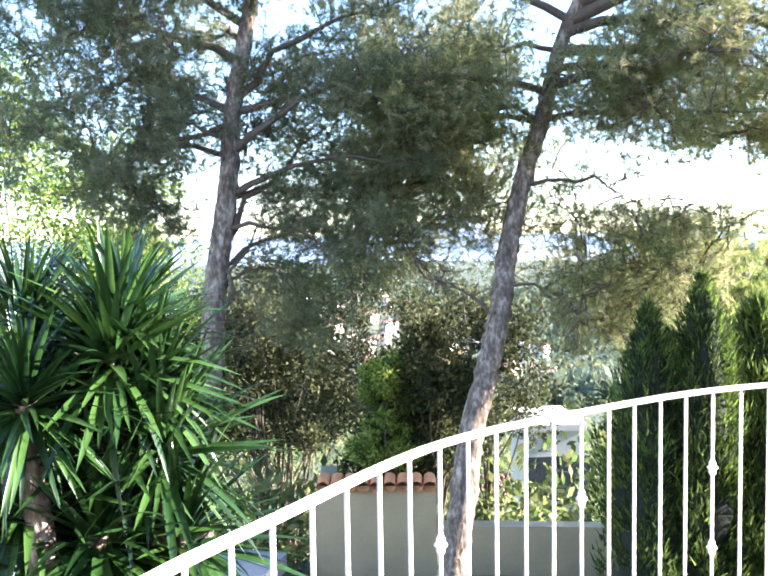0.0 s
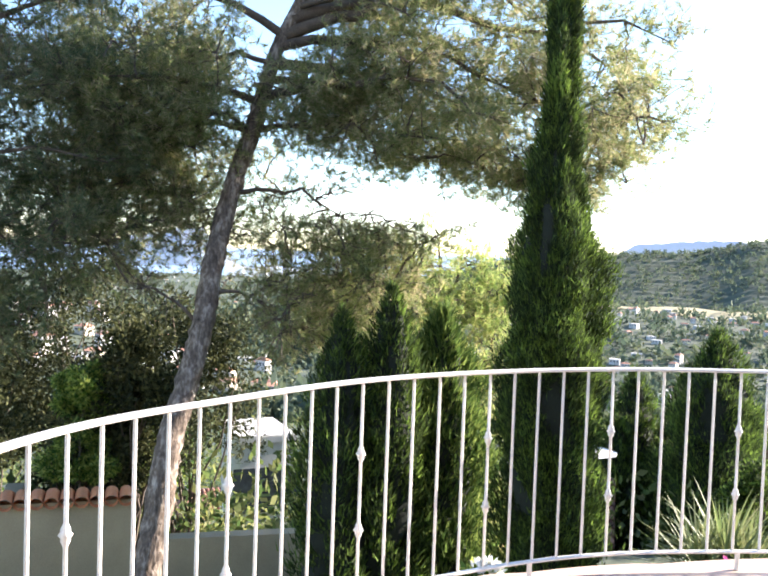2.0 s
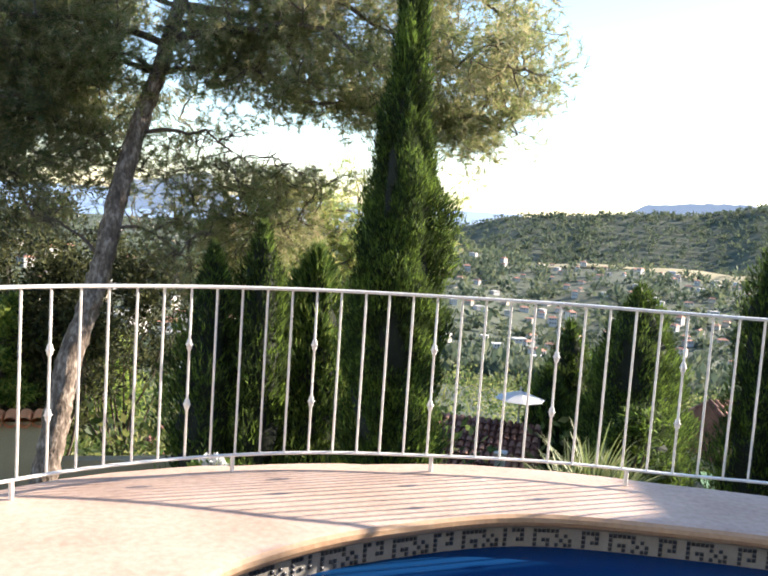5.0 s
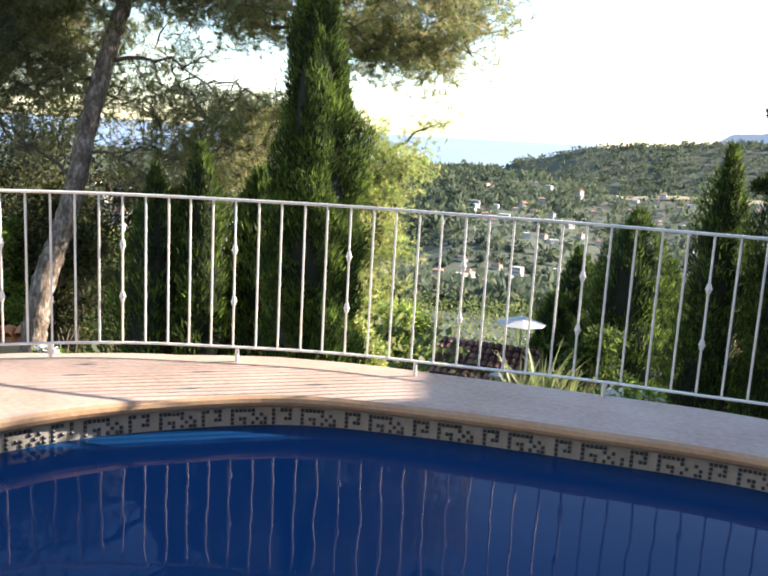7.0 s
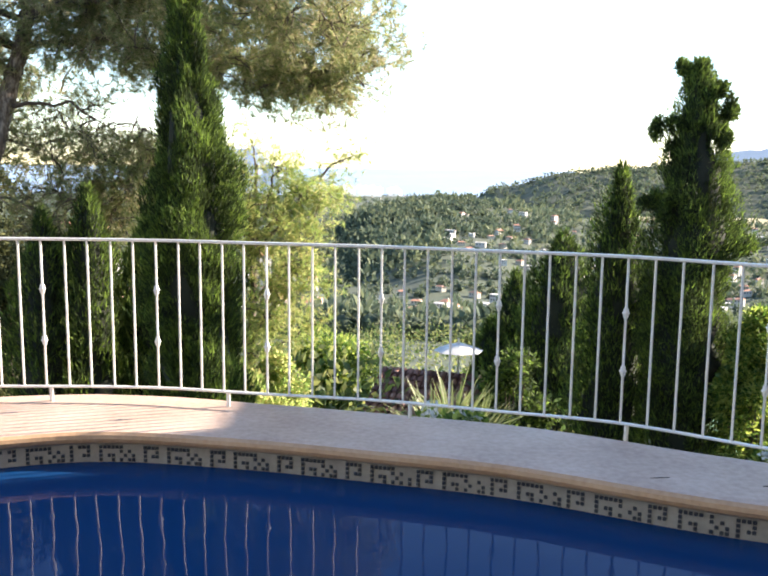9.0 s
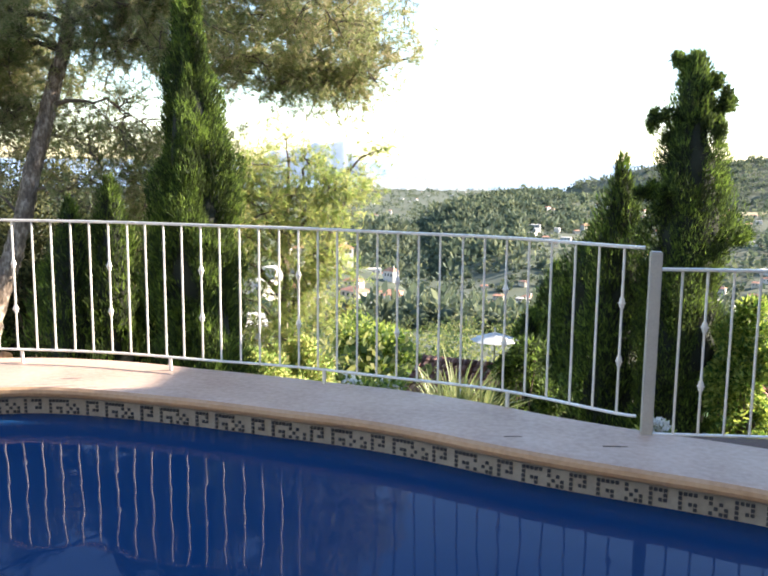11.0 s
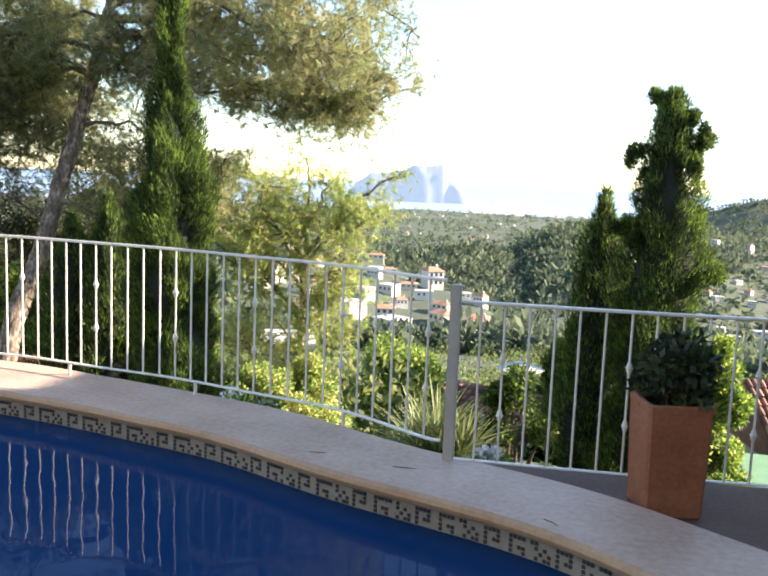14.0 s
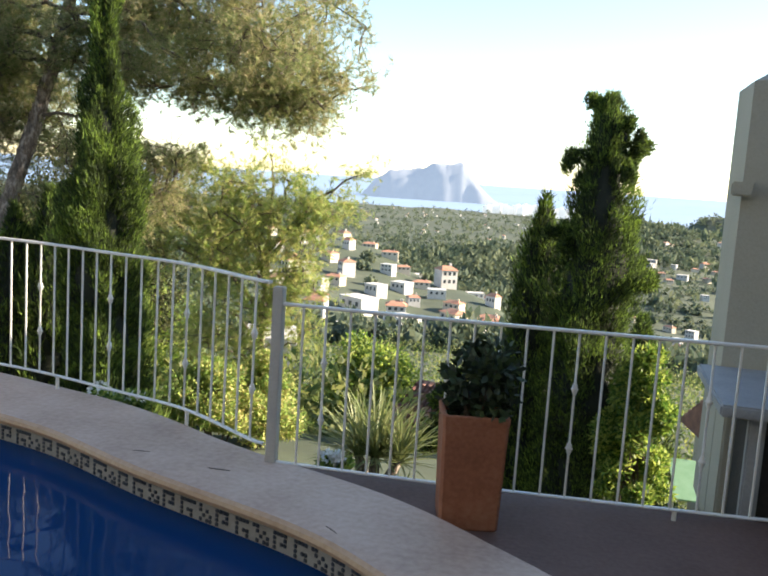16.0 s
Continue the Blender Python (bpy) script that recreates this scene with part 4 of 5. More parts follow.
# ---- trees near the terrace ----
pine("pine_tree", (-1.72, 8.27, -2.6),
     [(-1.75, 8.25, -3.0), (-1.66, 8.3, -2.16), (-1.58, 8.45, -1.55), (-1.44, 8.65, -0.65), (-1.23, 9.05, 0.53), (-1.0, 9.45, 2.0), (-0.82, 9.47, 2.6), (-0.52, 9.5, 3.6), (-0.28, 9.5, 4.2), (0.05, 9.5, 5.2), (0.35, 9.5, 6.6)], 0.15,
     [(0.52, (0.3, 9.45, 1.75)), (0.4, (-0.35, 9.1, 0.55)), (0.36, (-2.1, 9.2, 0.9)), (0.6, (-1.9, 9.0, 2.9)),
      (0.72, (3.75, 8.2, 3.6)), (0.74, (3.9, 9.6, 3.4)), (0.68, (2.5, 11.3, 2.3)), (0.78, (3.1, 9.0, 4.6)), (0.64, (2.0, 8.1, 2.7)), (0.6, (1.1, 9.1, 2.4)),
      (0.66, (1.5, 10.5, 2.7)), (0.8, (3.3, 10.5, 4.1)), (0.75, (1.0, 8.2, 3.7)), (0.85, (2.2, 9.5, 5.4)), (0.7, (2.7, 8.7, 2.9)), (0.82, (1.3, 8.6, 4.7)), (0.76, (2.4, 10.2, 3.3)),
      (0.63, (-3.2, 9.3, 2.9)), (0.72, (-2.8, 8.7, 4.0)), (0.6, (-2.6, 10.2, 2.5)), (0.8, (-1.9, 8.4, 4.7)), (0.68, (-2.2, 9.8, 3.3)),
      (0.95, (-0.3, 9.3, 7.2)), (0.95, (1.2, 10.0, 6.9)), (0.9, (-1.4, 9.2, 6.4)), (0.84, (0.2, 8.3, 5.3)), (0.78, (0.7, 9.9, 3.6)), (0.9, (2.6, 8.8, 6.2))],
     M_needle, "tall leaning pine with rough bark and drooping needle branches", 51, bare=(0, 1, 2), gaps=(((0.9, 9.6, 1.85), (1.4, 1.6, 0.2)),),
     clouds=(((1.4, 9.2, 3.3), (2.0, 1.2, 1.0), 34), ((0.5, 9.3, 3.1), (1.4, 1.0, 0.8), 34), ((-1.2, 9.3, 3.2), (0.9, 0.8, 0.9), 26), ((2.9, 9.4, 2.2), (0.9, 0.7, 0.2), 24), ((2.2, 9.4, 2.4), (1.5, 0.9, 0.3), 26), ((3.5, 9.3, 2.65), (0.6, 0.6, 0.4), 14), ((-2.6, 9.3, 1.4), (0.9, 0.6, 0.8), 26, 9), ((-2.1, 9.7, 2.1), (0.9, 0.7, 0.9), 34, 9), ((0.2, 9.7, 0.9), (0.8, 0.5, 0.6), 16, 5), ((2.6, 9.2, 3.9), (1.3, 1.3, 1.1), 26), ((2.1, 10.8, 2.7), (1.3, 0.8, 0.65), 22), ((0.9, 9.8, 2.7), (1.4, 0.9, 0.6), 20), ((0.2, 9.2, 2.9), (0.9, 0.8, 0.6), 12), ((3.1, 8.1, 2.9), (0.7, 0.5, 0.55), 14), ((0.6, 9.2, 4.6), (1.4, 1.0, 1.0), 14), ((-2.4, 9.3, 3.1), (1.1, 0.9, 1.2), 30), ((-2.3, 9.8, 2.2), (1.2, 0.7, 0.6), 26, 9), ((0.4, 9.5, 1.5), (1.2, 0.6, 0.7), 40, 7), ((0.0, 9.6, 0.6), (1.0, 0.6, 0.7), 34, 6), ((0.3, 10.3, 0.9), (1.1, 0.5, 0.8), 26, 7), ((-1.7, 9.8, 1.5), (0.8, 0.6, 0.6), 12, 5), ((-2.0, 10.6, 3.3), (1.6, 0.8, 1.3), 44), ((-1.2, 10.4, 2.2), (1.2, 0.6, 0.7), 22, 8), ((1.6, 9.6, 5.6), (1.6, 1.2, 0.9), 12), ((-2.6, 9.2, 2.9), (1.5, 0.8, 1.2), 34, 9), ((-3.0, 11.0, 2.4), (1.6, 0.8, 1.2), 34, 9), ((-1.5, 10.2, 1.2), (1.2, 0.6, 0.7), 16, 4)))
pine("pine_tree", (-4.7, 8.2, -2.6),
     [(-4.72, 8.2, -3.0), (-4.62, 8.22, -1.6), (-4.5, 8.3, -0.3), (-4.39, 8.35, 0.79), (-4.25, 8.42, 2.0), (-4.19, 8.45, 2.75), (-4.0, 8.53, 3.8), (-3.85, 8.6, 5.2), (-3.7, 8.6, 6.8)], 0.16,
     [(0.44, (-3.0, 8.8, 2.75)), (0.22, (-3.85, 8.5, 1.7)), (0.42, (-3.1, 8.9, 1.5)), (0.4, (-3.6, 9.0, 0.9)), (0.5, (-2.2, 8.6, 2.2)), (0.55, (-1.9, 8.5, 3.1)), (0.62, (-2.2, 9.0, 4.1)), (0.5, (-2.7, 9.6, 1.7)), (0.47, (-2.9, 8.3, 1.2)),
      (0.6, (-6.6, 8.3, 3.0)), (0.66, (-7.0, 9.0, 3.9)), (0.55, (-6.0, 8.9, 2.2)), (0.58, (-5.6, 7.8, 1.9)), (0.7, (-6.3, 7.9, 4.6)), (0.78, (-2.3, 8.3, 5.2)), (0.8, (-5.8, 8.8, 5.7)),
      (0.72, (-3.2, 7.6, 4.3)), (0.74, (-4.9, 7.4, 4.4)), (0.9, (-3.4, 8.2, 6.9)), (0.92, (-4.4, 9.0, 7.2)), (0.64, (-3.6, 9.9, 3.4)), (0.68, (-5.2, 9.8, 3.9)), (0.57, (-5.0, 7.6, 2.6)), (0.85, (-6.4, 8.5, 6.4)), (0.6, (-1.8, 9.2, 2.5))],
     M_needle_shaded, "tall forked pine with drooping foliage, coloured dark as in shade", 52, bare=(1,),
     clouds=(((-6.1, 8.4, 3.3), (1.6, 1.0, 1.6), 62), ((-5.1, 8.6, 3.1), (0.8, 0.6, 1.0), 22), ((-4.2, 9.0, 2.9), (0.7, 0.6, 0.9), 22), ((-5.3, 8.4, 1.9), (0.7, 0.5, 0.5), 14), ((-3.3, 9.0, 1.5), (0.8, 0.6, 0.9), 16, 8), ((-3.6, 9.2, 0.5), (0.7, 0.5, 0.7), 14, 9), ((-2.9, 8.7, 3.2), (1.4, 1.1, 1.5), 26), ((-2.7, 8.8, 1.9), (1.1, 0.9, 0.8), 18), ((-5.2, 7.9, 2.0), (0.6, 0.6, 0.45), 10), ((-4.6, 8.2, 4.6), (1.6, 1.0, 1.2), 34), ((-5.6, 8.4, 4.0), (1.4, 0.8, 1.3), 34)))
# young yellow-green pine further down the bank
pine("young_pine_tree", (1.7, 12.0, -3.3), [(1.7, 12.0, -3.6), (1.68, 12.0, -1.5), (1.75, 11.95, 0.3), (1.8, 11.9, 1.3)], 0.08,
     [(0.98, (1.7, 11.9, 1.75)), (0.75, (3.3, 12.25, 1.45)), (0.7, (2.9, 11.6, 0.9)), (0.85, (2.4, 11.7, 1.35)), (0.8, (0.9, 11.8, 1.2)), (0.6, (0.3, 12.1, 0.4)), (0.55, (2.8, 12.0, 0.2)), (0.5, (0.6, 11.4, -0.1)),
      (0.62, (1.7, 10.9, 0.6)), (0.45, (2.7, 11.2, -0.5)), (0.4, (0.9, 11.5, -0.9)), (0.4, (2.2, 10.9, -0.9)), (0.3, (2.5, 11.9, -1.4)), (0.3, (1.1, 11.1, -1.6)), (0.5, (0.0, 11.6, 0.2)), (0.66, (1.2, 11.1, 0.7))],
     M_needle_yellow, "young yellow-green pine on the bank", 53, twig=0.45, tufts=8,
     clouds=(((0.9, 11.4, 0.4), (1.5, 0.9, 1.05), 52), ((1.6, 11.3, -1.2), (1.2, 0.8, 1.3), 50), ((2.6, 11.9, 0.75), (0.8, 0.5, 0.45), 16), ((1.3, 11.6, 1.0), (1.2, 0.6, 0.5), 26), ((2.4, 11.4, -0.2), (0.6, 0.5, 0.6), 16)))

cypress("cypress_tree", (2.1, 6.35, -2.5), [(0, 0.32), (1.4, 0.38), (2.2, 0.38), (3.0, 0.37), (3.5, 0.34), (3.9, 0.3), (4.25, 0.25), (4.6, 0.16), (4.95, 0.12), (6.0, 0.1), (6.9, 0.08), (7.6, 0.02)], "tall dark columnar cypress with a thin ragged top", 61, 130000, leaf=0.05, lean=(-0.08, 0))
cypress("cypress_tree", (0.32, 7.2, -2.6), [(0, 0.25), (0.8, 0.36), (2.2, 0.34), (2.9, 0.2), (3.4, 0.02)], "slim dark cypress behind the railing", 62, 15000)
cypress("cypress_tree", (0.78, 7.25, -2.6), [(0, 0.25), (0.8, 0.3), (2.4, 0.3), (3.1, 0.2), (3.65, 0.02)], "slim dark cypress beside a smaller one", 63, 15000)
cypress("conifer", (1.32, 7.75, -2.7), [(0, 0.3), (0.9, 0.48), (2.2, 0.42), (3.0, 0.25), (3.5, 0.03)], "feathery green conifer on the bank", 64, 24000, leaf=0.09, mat=M_conifer)
cypress("cypress_tree", (7.18, 7.82, -2.8), [(0, 0.35), (0.8, 0.47), (2.2, 0.46), (3.3, 0.41), (4.1, 0.31), (4.6, 0.22), (5.0, 0.17), (5.25, 0.05)], "tall thick cypress with a tufted knobbly top", 65, 72000, leaf=0.05,
        lobes=(((0.32, 0, 4.68), 0.12), ((0.22, -0.05, 4.5), 0.12), ((-0.26, 0, 4.5), 0.13), ((-0.08, 0, 5.08), 0.12), ((0.12, 0, 4.95), 0.12), ((0.3, 0, 3.8), 0.14), ((-0.33, 0, 3.75), 0.13), ((0.36, -0.1, 3.3), 0.16)))
cypress("cypress_tree", (6.55, 8.4, -2.7), [(0, 0.3), (1.0, 0.42), (2.6, 0.34), (3.4, 0.2), (3.8, 0.09), (4.05, 0.02)], "slender dark cypress beside a taller one", 66, 20000)
for k, (x, y, top, r) in enumerate(((6.05, 16.1, -1.85, 0.62), (6.65, 17.0, -0.95, 0.75), (7.45, 16.2, -0.85, 0.7), (8.2, 15.6, -0.95, 0.7))):
    h = top + 5.9
    cypress("cypress_tree", (x, y, -5.9), [(0, r), (h * 0.3, r * 1.1), (h * 0.6, r * 0.9), (h * 0.84, r * 0.5), (h, 0.04)], "broad dark cypress in a close row below the terrace", 167 + k, 22000, leaf=0.11)
cypress("cypress_tree", (7.05, 14.0, -4.9), [(0, 0.6), (1.5, 0.85), (3.2, 0.75), (4.3, 0.45), (5.05, 0.05)], "dark cypress with sunlit sprays", 68, 30000, leaf=0.1)

bush("green_bush", (2.2, 10.7, -3.4), (0.8, 0.7, 1.0), "bright yellow-green feathery bush below the railing", 71, M_needle_yellow, 30, 900, 0.075)
bush("green_bush", (2.6, 16.2, -5.0), (1.15, 1.0, 1.65), "bright yellow-green bush on the slope", 72, M_leaf, 30, 300, 0.13)
bush("green_bush", (1.2, 12.8, -3.9), (0.9, 0.8, 1.0), "leafy green bush on the slope", 73, M_leaf, 26, 300, 0.11)
bush("green_bush", (1.7, 9.9, -3.1), (0.8, 0.7, 0.9), "feathery yellow-green bush under the young pine", 76, M_needle_yellow, 28, 900, 0.075)
bush("green_bush", (-3.09, 10.9, -3.1), (0.5, 0.45, 1.65), "bright sunlit green shrub behind the garden wall", 74, M_leaf, 40, 420, 0.07)
# separate bush stands in for the light sprays low on the tall cypress
bush("green_bush", (7.72, 7.35, -2.7), (0.42, 0.4, 1.45), "yellow-green bush added for the light sprays on the cypress", 75, M_leaf, 52, 380, 0.062)
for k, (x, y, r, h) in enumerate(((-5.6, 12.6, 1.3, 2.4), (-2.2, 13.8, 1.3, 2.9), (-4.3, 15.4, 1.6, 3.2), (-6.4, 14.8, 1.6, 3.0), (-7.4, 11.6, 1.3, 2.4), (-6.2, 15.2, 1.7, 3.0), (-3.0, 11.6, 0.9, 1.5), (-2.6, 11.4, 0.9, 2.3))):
    bush("shade_tree", (x, y, land(x, y)), (r, r, h * (1.22 if x < -3.5 else 0.95)), "dense green tree coloured dark for the shade of the pines", 80 + k, M_leaf_shaded, 40, 320, 0.095, "tree")
for k, (x, y, r, h) in enumerate(((-10.2, 12.5, 1.9, 5.3), (-8.4, 13.0, 1.6, 4.3), (-12.3, 11.0, 2.0, 4.6), (-4.6, 19.0, 1.6, 2.6))):
    bush("light_green_tree", (x, y, land(x, y)), (r, r, h * 1.12), "sunlit light green tree behind the garden", 90 + k, M_leaf, 48, 320, 0.11, "tree")


def sword_leaf(droop, width):
    """A long arching leaf of the length 1 along x, creased along its middle."""
    t = np.array([0, 0.2, 0.45, 0.7, 0.88, 1.0])
    w = np.array([0.6, 1.0, 0.95, 0.7, 0.38, 0.02]) * width / 2
    z = -droop * t ** 2.2
    v = np.concatenate([np.stack([t, q * w, z + up * w], -1) for q, up in ((-1, 0.25), (0, -0.1), (1, 0.25))])
    f = np.array([[k + 6 * s, k + 1 + 6 * s, k + 7 + 6 * s, k + 6 + 6 * s] for s in (0, 1) for k in range(5)])
    return v, f


def sword_plant(name, place, heads, label, seed, n, length, width, mat, low=-50, picked=20):
    """Rosettes of long stiff arching leaves on stout stems."""
    rng = np.random.default_rng(seed)
    ob = thing(name, place, label, "plant")
    shapes = [sword_leaf(d, width / length) for d in (0.05, 0.1, 0.16, 0.22, 0.3, 0.38)]
    meshes = []
    for v, f in shapes:
        me = arrays("leaf", v, f, True)
        me.materials.append(mat)
        meshes.append(me)
    rest = []
    for hx, hy, hz, scale in heads:
        for k in range(n):
            el = rng.uniform(low, 84)
            m = pose(hx, hy, hz, float(rng.uniform(-25, 25)), -el, float(rng.uniform(0, 360))) @ Matrix.Scale(length * scale * rng.uniform(0.7, 1.15), 4)
            q = int(rng.integers(0, 6))
            if k < picked:
                leaf = new("leaf", meshes[q])
                leaf.parent, leaf.matrix_basis = ob, m
            else:
                a = np.array(m)
                rest.append((shapes[q][0] @ a[:3, :3].T + a[:3, 3], shapes[q][1]))
        v, f = tube([(hx * 0.3, hy * 0.3, -0.2), (hx * 0.8, hy * 0.8, hz * 0.6), (hx, hy, hz + 0.05)], [0.08, 0.07, 0.05], 8)
        link_mesh("stem", arrays("stem", v, f, True), M_bark, ob)
    v, f = merge(rest)
    link_mesh("inner_leaves", arrays("inner_leaves", v, f, True), mat, ob)["kind"] = "stuff"
    return ob


HEADS = [(-0.1, -0.25, 1.9, 0.85), (0.1, 0.12, 2.05, 1.0), (0.3, 0.2, 1.6, 1.0), (-0.4, 0.15, 2.15, 0.85), (-0.3, 0.0, 1.4, 1.0), (0.1, -0.05, 1.25, 1.0), (0.35, 0.25, 1.15, 1.0), (-0.15, 0.2, 0.85, 1.0), (0.25, 0.05, 0.75, 1.0), (0.05, 0.3, 2.2, 0.85), (0.2, 0.3, 1.9, 0.9), (-0.5, 0.1, 1.75, 0.9), (0.0, 0.25, 1.65, 1.0), (-0.4, -0.1, 1.0, 1.0)]
sword_plant("yucca", (-2.35, 2.75, -1.2), HEADS, "large yucca with many long sword-shaped green leaves", 101, 160, 0.62, 0.045, M_sword)
sword_plant("young_yucca", (-1.75, 6.2, -2.4), [(0, 0, 0.5, 0.7)], "small spiky plant beside the driveway", 102, 60, 0.6, 0.03, M_sword)
sword_plant("spiky_plant", (4.68, 8.5, -2.4), [(0, 0, 0.25, 1.0), (0.3, 0.1, 0.2, 0.8), (-0.25, 0.1, 0.2, 0.85)], "pale green spiky plant with long thin leaves", 103, 130, 1.0, 0.034, M_palm, low=15, picked=40)


def fan_palm(name, place, n, size, label, seed):
    rng = np.random.default_rng(seed)
    ob = thing(name, place, label, "plant")
    for k in range(n):
        az, el = rng.uniform(0, 6.283), math.radians(rng.uniform(25, 80))
        d = np.array([math.cos(az) * math.cos(el), math.sin(az) * math.cos(el), math.sin(el)])
        hub = d * size * rng.uniform(0.45, 0.75)
        u = unit(np.cross(d, (0.1, 0.2, 1)))
        out = []
        for q in range(17):
            a = math.radians(-80 + 160 * q / 16)
            e = unit(d * math.cos(a) + u * math.sin(a) + 0.05 * rng.standard_normal(3))
            out.append(blades(hub[None], e[None], np.array([size * 0.62]), np.array([size * 0.05]), rng))
        v, f = merge(out)
        link_mesh("fan", arrays("fan", v, f), M_palm, ob)
        v, f = tube([(0, 0, 0), tuple(hub * 0.6 + (0, 0, 0.03)), tuple(hub)], [0.014, 0.011, 0.008], 5)
        link_mesh("stalk", arrays("stalk", v, f, True), M_palm, ob)
    return ob


fan_palm("fan_palm", (5.2, 7.2, -2.5), 9, 0.55, "low fan palm with split leaves", 112)
bush("green_bush", (5.6, 9.6, -2.9), (0.5, 0.45, 0.95), "dark leafy shrub beside the spiky plant", 77, M_cypress, 22, 220, 0.09)


def flowers(name, place, petal, label, seed, spread=0.22):
    rng = np.random.default_rng(seed)
    ob = thing(name, place, label, "flowers")
    c = rng.uniform(-spread, spread, (14, 3)) * (1, 0.6, 0.35) + (0, 0, 0.16)
    v, f = clumps(c, 0.07, 40, rng, 0.05, 0.025)
    link_mesh("leaves", arrays("leaves", v, f), M_leaf, ob)
    v, f = clumps(c[:7] + (0, -0.03, 0.07), 0.035, 26, rng, 0.03, 0.022)
    link_mesh("blossoms", arrays("blossoms", v, f), petal, ob)
    return ob


flowers("pink_flowers", (2.35, 3.5, -0.42), M_pink, "pink flowers growing under the railing", 121, 0.11)
flowers("white_flowers", (0.95, 3.15, -0.28), M_petal, "white flowers growing at the railing", 122, 0.045)
flowers("red_flowers", (7.45, 3.2, -0.72), M_red, "red flowers beside the barbecue", 123)
flowers("white_flowers", (5.85, 2.65, -0.36), M_petal, "white flowers at the foot of the post", 124, 0.035)
flowers("white_flowers", (4.25, 3.1, -0.3), M_petal, "small white flowers along the terrace edge", 125, 0.18)

# ---- neighbouring garden wall and houses ----
wall_l = thing("garden_wall", (0, 0, 0), "ochre rendered garden wall capped with clay tiles", "wall", kind="structure")


def wall_run(a, b, top, bottom, thick=0.22, capped=True):
    a, b = Vector(a), Vector(b)
    d = (b - a)
    l = d.length
    m = Matrix.Translation((a.x, a.y, 0)) @ Matrix.Rotation(math.atan2(d.y, d.x), 4, "Z")
    bm = bmesh.new()
    box(bm, (0, 0, bottom), (l, thick, top), 0.0, m)
    part("wall", bm, M_ochre, wall_l)
    if not capped:
        return
    n = int(l / 0.17)
    tv_, tf_ = tube([(0, -0.08, -0.01), (0, thick / 2, 0.055), (0, thick + 0.08, -0.01)], [0.085, 0.08, 0.085], 10)
    me = arrays("cap_tile", tv_, tf_, True)
    me.materials.append(M_cap)
    for k in range(n):
        ob = new("cap_tile", me)
        ob.parent = wall_l
        ob.matrix_basis = m @ Matrix.Translation(((k + 0.5) * l / n, 0, top + 0.02))


wall_run((-4.15, 11.2), (-3.75, 9.75), -2.0, -3.6, capped=False)
wall_run((-3.7, 9.7), (-2.18, 10.05), -1.84, -3.6)
wall_run((-2.1, 10.1), (0.3, 10.55), -2.38, -3.9, capped=False)
bm = bmesh.new()
box(bm, (-9.5, 5.2, -2.95), (-4.1, 9.6, -2.72))
tagged(part("driveway", bm, M_slate), "pale concrete driveway below the pines", "driveway", kind="structure")


def tiled_roof(name, lo, hi, z0, rise, parent, pitch=0.14):
    """Two slopes of round clay tiles in rows."""
    out = []
    x0, y0, x1, y1 = *lo, *hi
    n = int((x1 - x0) / pitch)
    ym = (y0 + y1) / 2
    for k in range(n):
        x = x0 + (k + 0.5) * (x1 - x0) / n
        for ya in (y0, y1):
            m = 9
            for q in range(m):
                a, b = q / m, (q + 1.12) / m
                out.append(tube([(x, ya + (ym - ya) * a, z0 + rise * a + 0.03), (x, ya + (ym - ya) * b, z0 + rise * b)], [pitch * 0.45, pitch * 0.38], 8))
    v, f = merge(out)
    ob = link_mesh(name, arrays(name, v, f, True), M_roof, parent)
    ob["kind"] = "stuff"
    bm = bmesh.new()
    pts = [(x0, y0, z0), (x0, ym, z0 + rise), (x0, y1, z0), (x1, y0, z0), (x1, ym, z0 + rise), (x1, y1, z0)]
    vs = [bm.verts.new((p[0], p[1], p[2] - 0.03)) for p in pts]
    for q in ((0, 1, 4, 3), (1, 2, 5, 4), (0, 3, 5, 2), (0, 2, 1), (3, 4, 5)):
        bm.faces.new([vs[i] for i in q])
    part("roof_deck", bm, M_roof, parent)


def near_house(place, size, wall_h, rise, label, mat, flat=False):
    ob = thing("house", place, label, "house")
    w, d = size
    bm = bmesh.new()
    box(bm, (-w / 2, -d / 2, -3), (w / 2, d / 2, wall_h))
    part("wall", bm, mat, ob)
    if flat:
        bm = bmesh.new()
        box(bm, (-w / 2 - 0.08, -d / 2 - 0.08, wall_h + 0.004), (w / 2 + 0.08, d / 2 + 0.08, wall_h + rise), 0.02)
        part("roof", bm, mat, ob)
    else:
        tiled_roof("roof_tiles", (-w / 2 - 0.3, -d / 2 - 0.3), (w / 2 + 0.3, d / 2 + 0.3), wall_h, rise, ob)
    for sx in (-0.28, 0.28):
        bm = bmesh.new()
        box(bm, (sx * w - 0.45, -d / 2 - 0.03, wall_h - 1.7), (sx * w + 0.45, -d / 2 + 0.02, wall_h - 0.6), 0.01)
        part("window", bm, M_window, ob)
    return ob


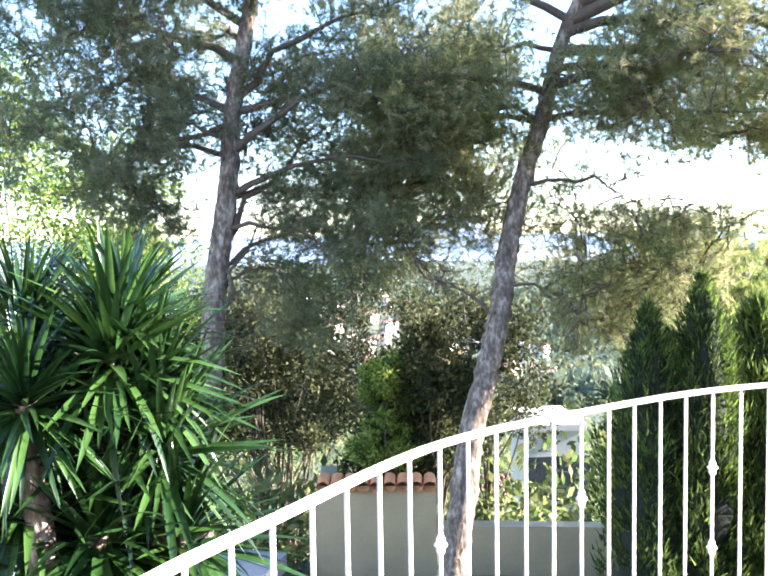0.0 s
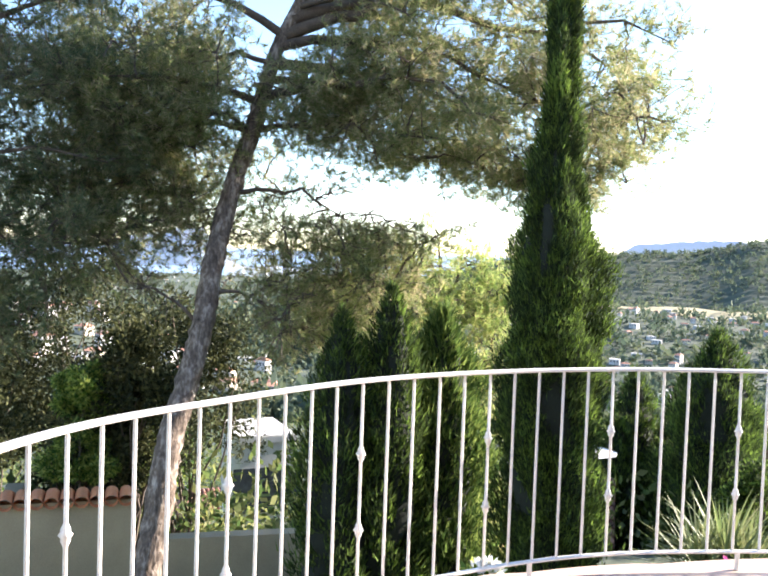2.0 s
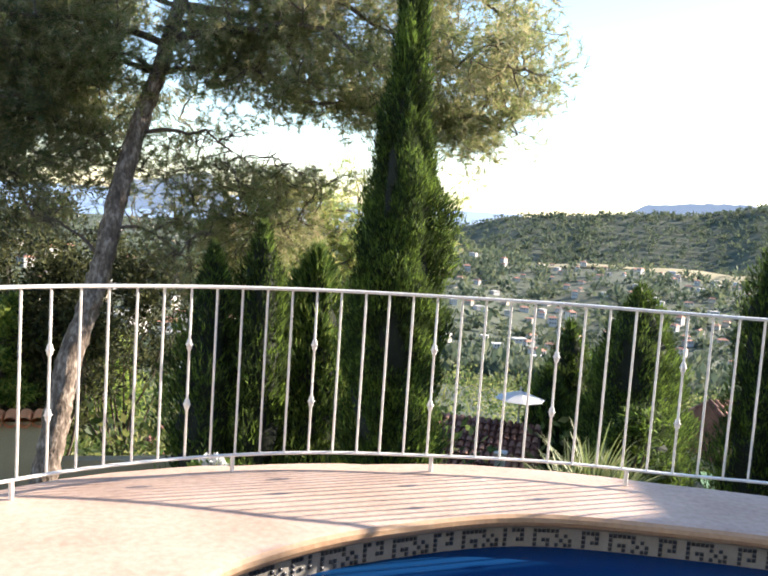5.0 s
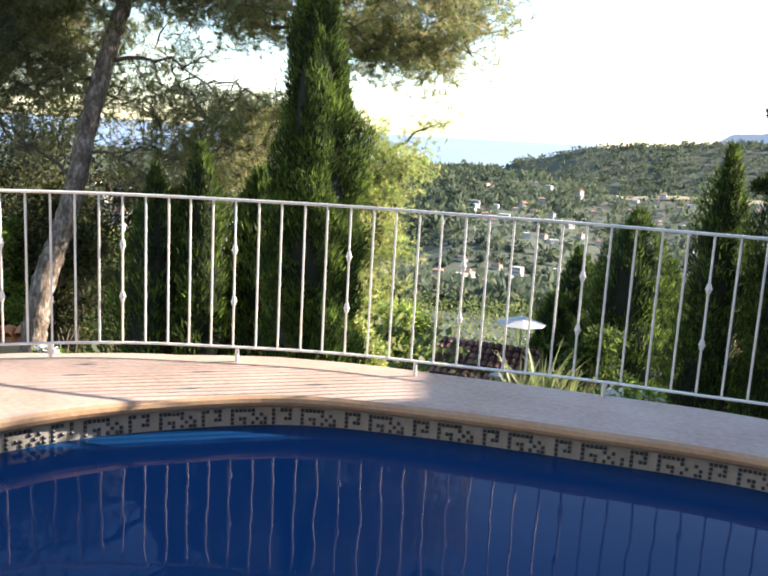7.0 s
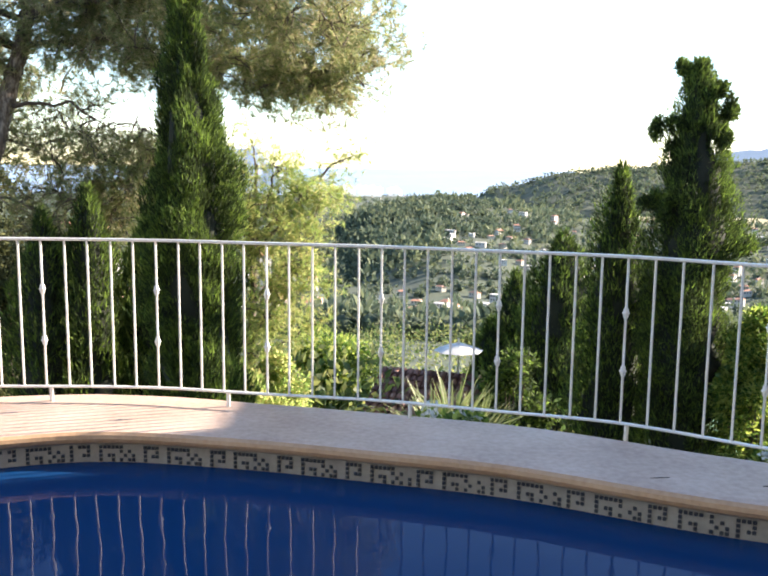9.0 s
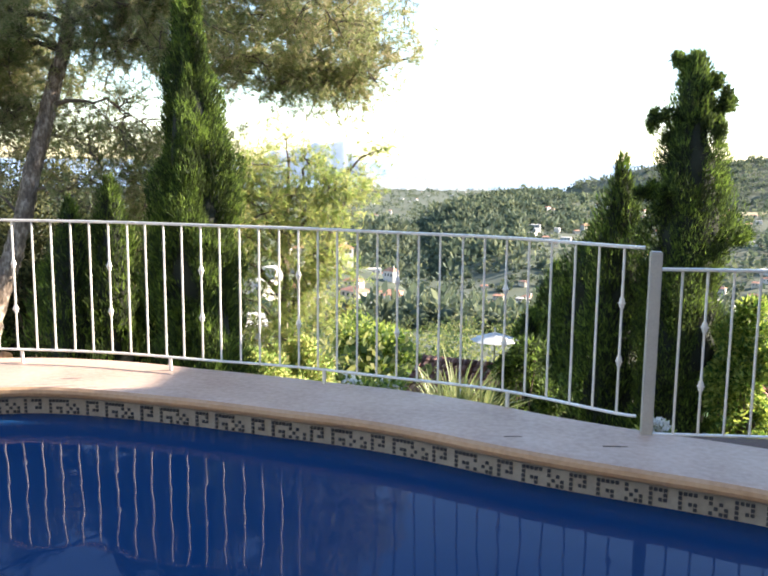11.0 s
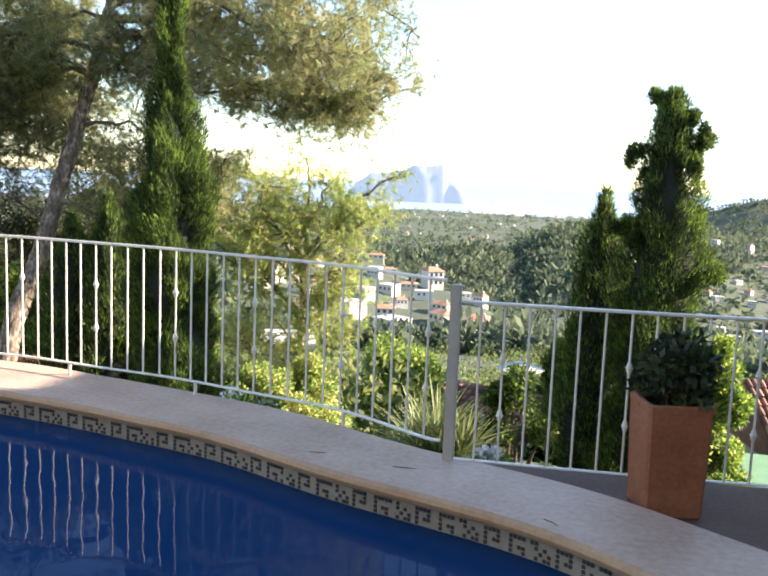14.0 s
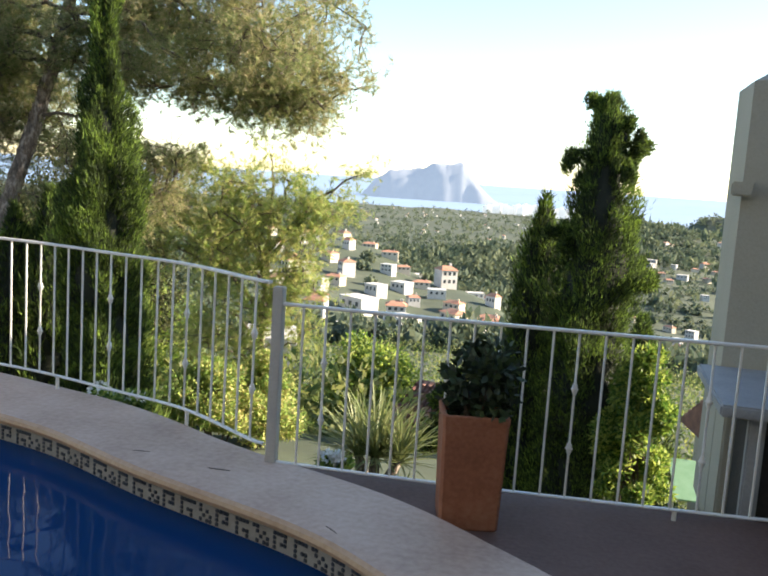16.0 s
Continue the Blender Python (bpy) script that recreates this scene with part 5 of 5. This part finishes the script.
h1 = near_house((4.75, 15.6, -6.0), (1.5, 2.6), 2.35, 0.75, "neighbour's small house with a worn clay tile roof", M_house)
h1.rotation_euler = (0, 0, radians(-18))
bm = bmesh.new()
box(bm, (0.35, -1.5, 1.6), (0.53, -1.3, 2.85), 0.02)
box(bm, (0.32, -1.53, 2.85), (0.56, -1.27, 2.9), 0.01)
part("chimney", bm, M_house, h1, "white rendered chimney")
h2 = near_house((11.9, 17.6, -6.45), (3.4, 3.6), 2.6, 1.25, "neighbour's cream house with a red tile roof", M_render)
h2.rotation_euler = (0, 0, radians(12))

h3 = near_house((-1.6, 21.0, -6.3), (1.3, 2.0), 2.9, 0.2, "neighbour's small white flat-roofed house below the pines", M_house, True)
h3.rotation_euler = (0, 0, radians(20))
h4 = near_house((-2.95, 25.2, -8.7), (1.9, 2.2), 1.9, 0.8, "neighbour's low house with a pale tile roof", M_ochre)
h4.rotation_euler = (0, 0, radians(25))

awning = thing("awning", (9.75, 15.0, -5.25), "pale green awning beside the neighbour's house", "awning")
bm = bmesh.new()
box(bm, (-0.8, -0.7, 1.45), (0.8, 0.7, 1.48), 0, Matrix.Rotation(radians(14), 4, "X"))
part("canvas", bm, M_green, awning)
for x, y, h in ((-0.75, -0.6, 1.24), (0.75, -0.6, 1.24), (-0.75, 0.6, 1.55), (0.75, 0.6, 1.55)):
    v, f = tube([(x, y, -0.6), (x, y, h)], [0.02, 0.02], 6)
    link_mesh("leg", arrays("leg", v, f, True), M_white_metal, awning)

parasol = thing("parasol", (5.3, 15.4, -4.9), "white garden parasol standing open below the terrace", "parasol")
bm = bmesh.new()
bmesh.ops.create_cone(bm, cap_ends=False, segments=8, radius1=0.5, radius2=0.03, depth=0.16, matrix=Matrix.Translation((0, 0, 2.6)))
ex = bmesh.ops.extrude_face_region(bm, geom=list(bm.faces))
bmesh.ops.translate(bm, vec=(0, 0, 0.008), verts=[g for g in ex["geom"] if isinstance(g, bmesh.types.BMVert)])
part("canopy", bm, M_canvas, parasol)
v, f = tube([(0, 0, -0.2), (0, 0, 2.78)], [0.02, 0.018], 8)
link_mesh("pole", arrays("pole", v, f, True), M_white_metal, parasol)


# ---- the town ----
def town_house(w, d, h, rise, wall, flat, label):
    ob = thing("town_house", (0, 0, 0), label, "house", "houses of the town")
    bm = bmesh.new()
    box(bm, (-w / 2, -d / 2, -9), (w / 2, d / 2, h))
    part("wall", bm, wall, ob)
    bm = bmesh.new()
    if flat:
        box(bm, (-w / 2 - 0.15, -d / 2 - 0.15, h + 0.01), (w / 2 + 0.15, d / 2 + 0.15, h + 0.4))
    else:
        e = 0.4
        vs = [bm.verts.new(p) for p in ((-w / 2 - e, -d / 2 - e, h), (w / 2 + e, -d / 2 - e, h), (w / 2 + e, d / 2 + e, h), (-w / 2 - e, d / 2 + e, h), (-w / 4, 0, h + rise), (w / 4, 0, h + rise))]
        for q in ((0, 1, 5, 4), (2, 3, 4, 5), (1, 2, 5), (3, 0, 4), (3, 2, 1, 0)):
            bm.faces.new([vs[i] for i in q])
    part("roof", bm, wall if flat else M_farroof, ob)
    if not flat:
        bm = bmesh.new()
        box(bm, (w * 0.2, -0.4, h), (w * 0.2 + 0.8, 0.4, h + rise + 0.8))
        part("chimney", bm, wall, ob)
    me = None
    for fl in range(1 if h < 4 else 2):
        for k in range(3):
            x = (k - 1) * w * 0.3
            z = 0.9 + fl * 2.9
            if me is None:
                bm = bmesh.new()
                box(bm, (-0.6, -0.08, 0), (0.6, 0.06, 1.3))
                me = bpy.data.meshes.new("window")
                bm.to_mesh(me)
                bm.free()
                me.materials.append(M_window)
            o = new("window", me)
            o.parent = ob
            o.location = (x, -d / 2 + 0.02, z)
    return ob


kinds = [town_house(9, 7, 3.0, 1.4, M_house, False, "white villa with a red tile roof"), town_house(7.5, 7, 5.6, 1.5, M_house, False, "white two-storey villa with a red tile roof"),
         town_house(9.5, 7, 3.0, 0, M_house, True, "white flat-roofed villa with dark windows"), town_house(8, 7, 5.4, 0, M_house, True, "white flat-roofed two-storey villa with dark windows"), town_house(8.5, 7, 3.0, 1.4, M_house2, False, "sand-coloured villa with a clay roof")]
rng = np.random.default_rng(8)
first = set()
for px, py, pr in PLOTS:
    k = int(rng.choice(5, p=(0.25, 0.16, 0.15, 0.14, 0.3)))
    m = pose(px, py, float(land(np.array(px), np.array(py))) + 0.9, 0, 0, float(rng.uniform(-55, 35))) @ Matrix.Diagonal((rng.uniform(0.55, 0.95), rng.uniform(0.55, 0.9), rng.uniform(0.6, 0.85), 1))
    if k not in first:
        first.add(k)
        kinds[k].matrix_basis = m
    else:
        copy_thing(kinds[k], m)

# blocks of flats along the far shore
tower = thing("apartment_tower", (0, 0, 0), "pale tall apartment block on the coast", "building", "towers on the coast")
bm = bmesh.new()
box(bm, (-9, -8, -5), (9, 8, 40))
part("wall", bm, M_tower, tower)
bm = bmesh.new()
box(bm, (-4, -4, 40), (4, 4, 44))
part("roof", bm, M_tower, tower)
bm = bmesh.new()
box(bm, (-9.6, -9.2, 0), (9.6, -8.0, 1.0))
balcony = part("balcony", bm, M_tower, tower)
for k in range(1, 11):
    o = new("balcony", balcony.data)
    o.parent, o.location = tower, (0, 0, k * 3.6)
x, y, rr = scatter(46, (-7.6, 0.5), (2350, 2480), rng)
for i in range(46):
    sc = rng.uniform(0.2, 0.6)
    m = pose(float(x[i]), float(y[i]), float(land(x[i], y[i])) - 30 * (1 - sc), 0, 0, float(rng.uniform(-30, 30)))
    if i == 0:
        tower.matrix_basis = m
    else:
        copy_thing(tower, m)

# dry pine twigs lying on the coping
TWIGS = [((5.009, 1.944), (5.094, 1.956)), ((5.451, 1.867), (5.564, 1.872)), ((6.178, 1.441), (6.24, 1.389))]
for (x0, y0), (x1, y1) in TWIGS:
    v, f = tube([(0, 0, 0.0), ((x1 - x0) * 0.5 + 0.004, (y1 - y0) * 0.5 - 0.006, 0.003), (x1 - x0, y1 - y0, 0.0)], [0.0016, 0.0024, 0.0012], 5)
    twig = tagged(link_mesh("fallen_twig", arrays("fallen_twig", v, f, True), M_twig), "small dry brown twig lying on the stone coping", "twig", "twigs on the coping")
    twig.location = (x0, y0, 0.003)
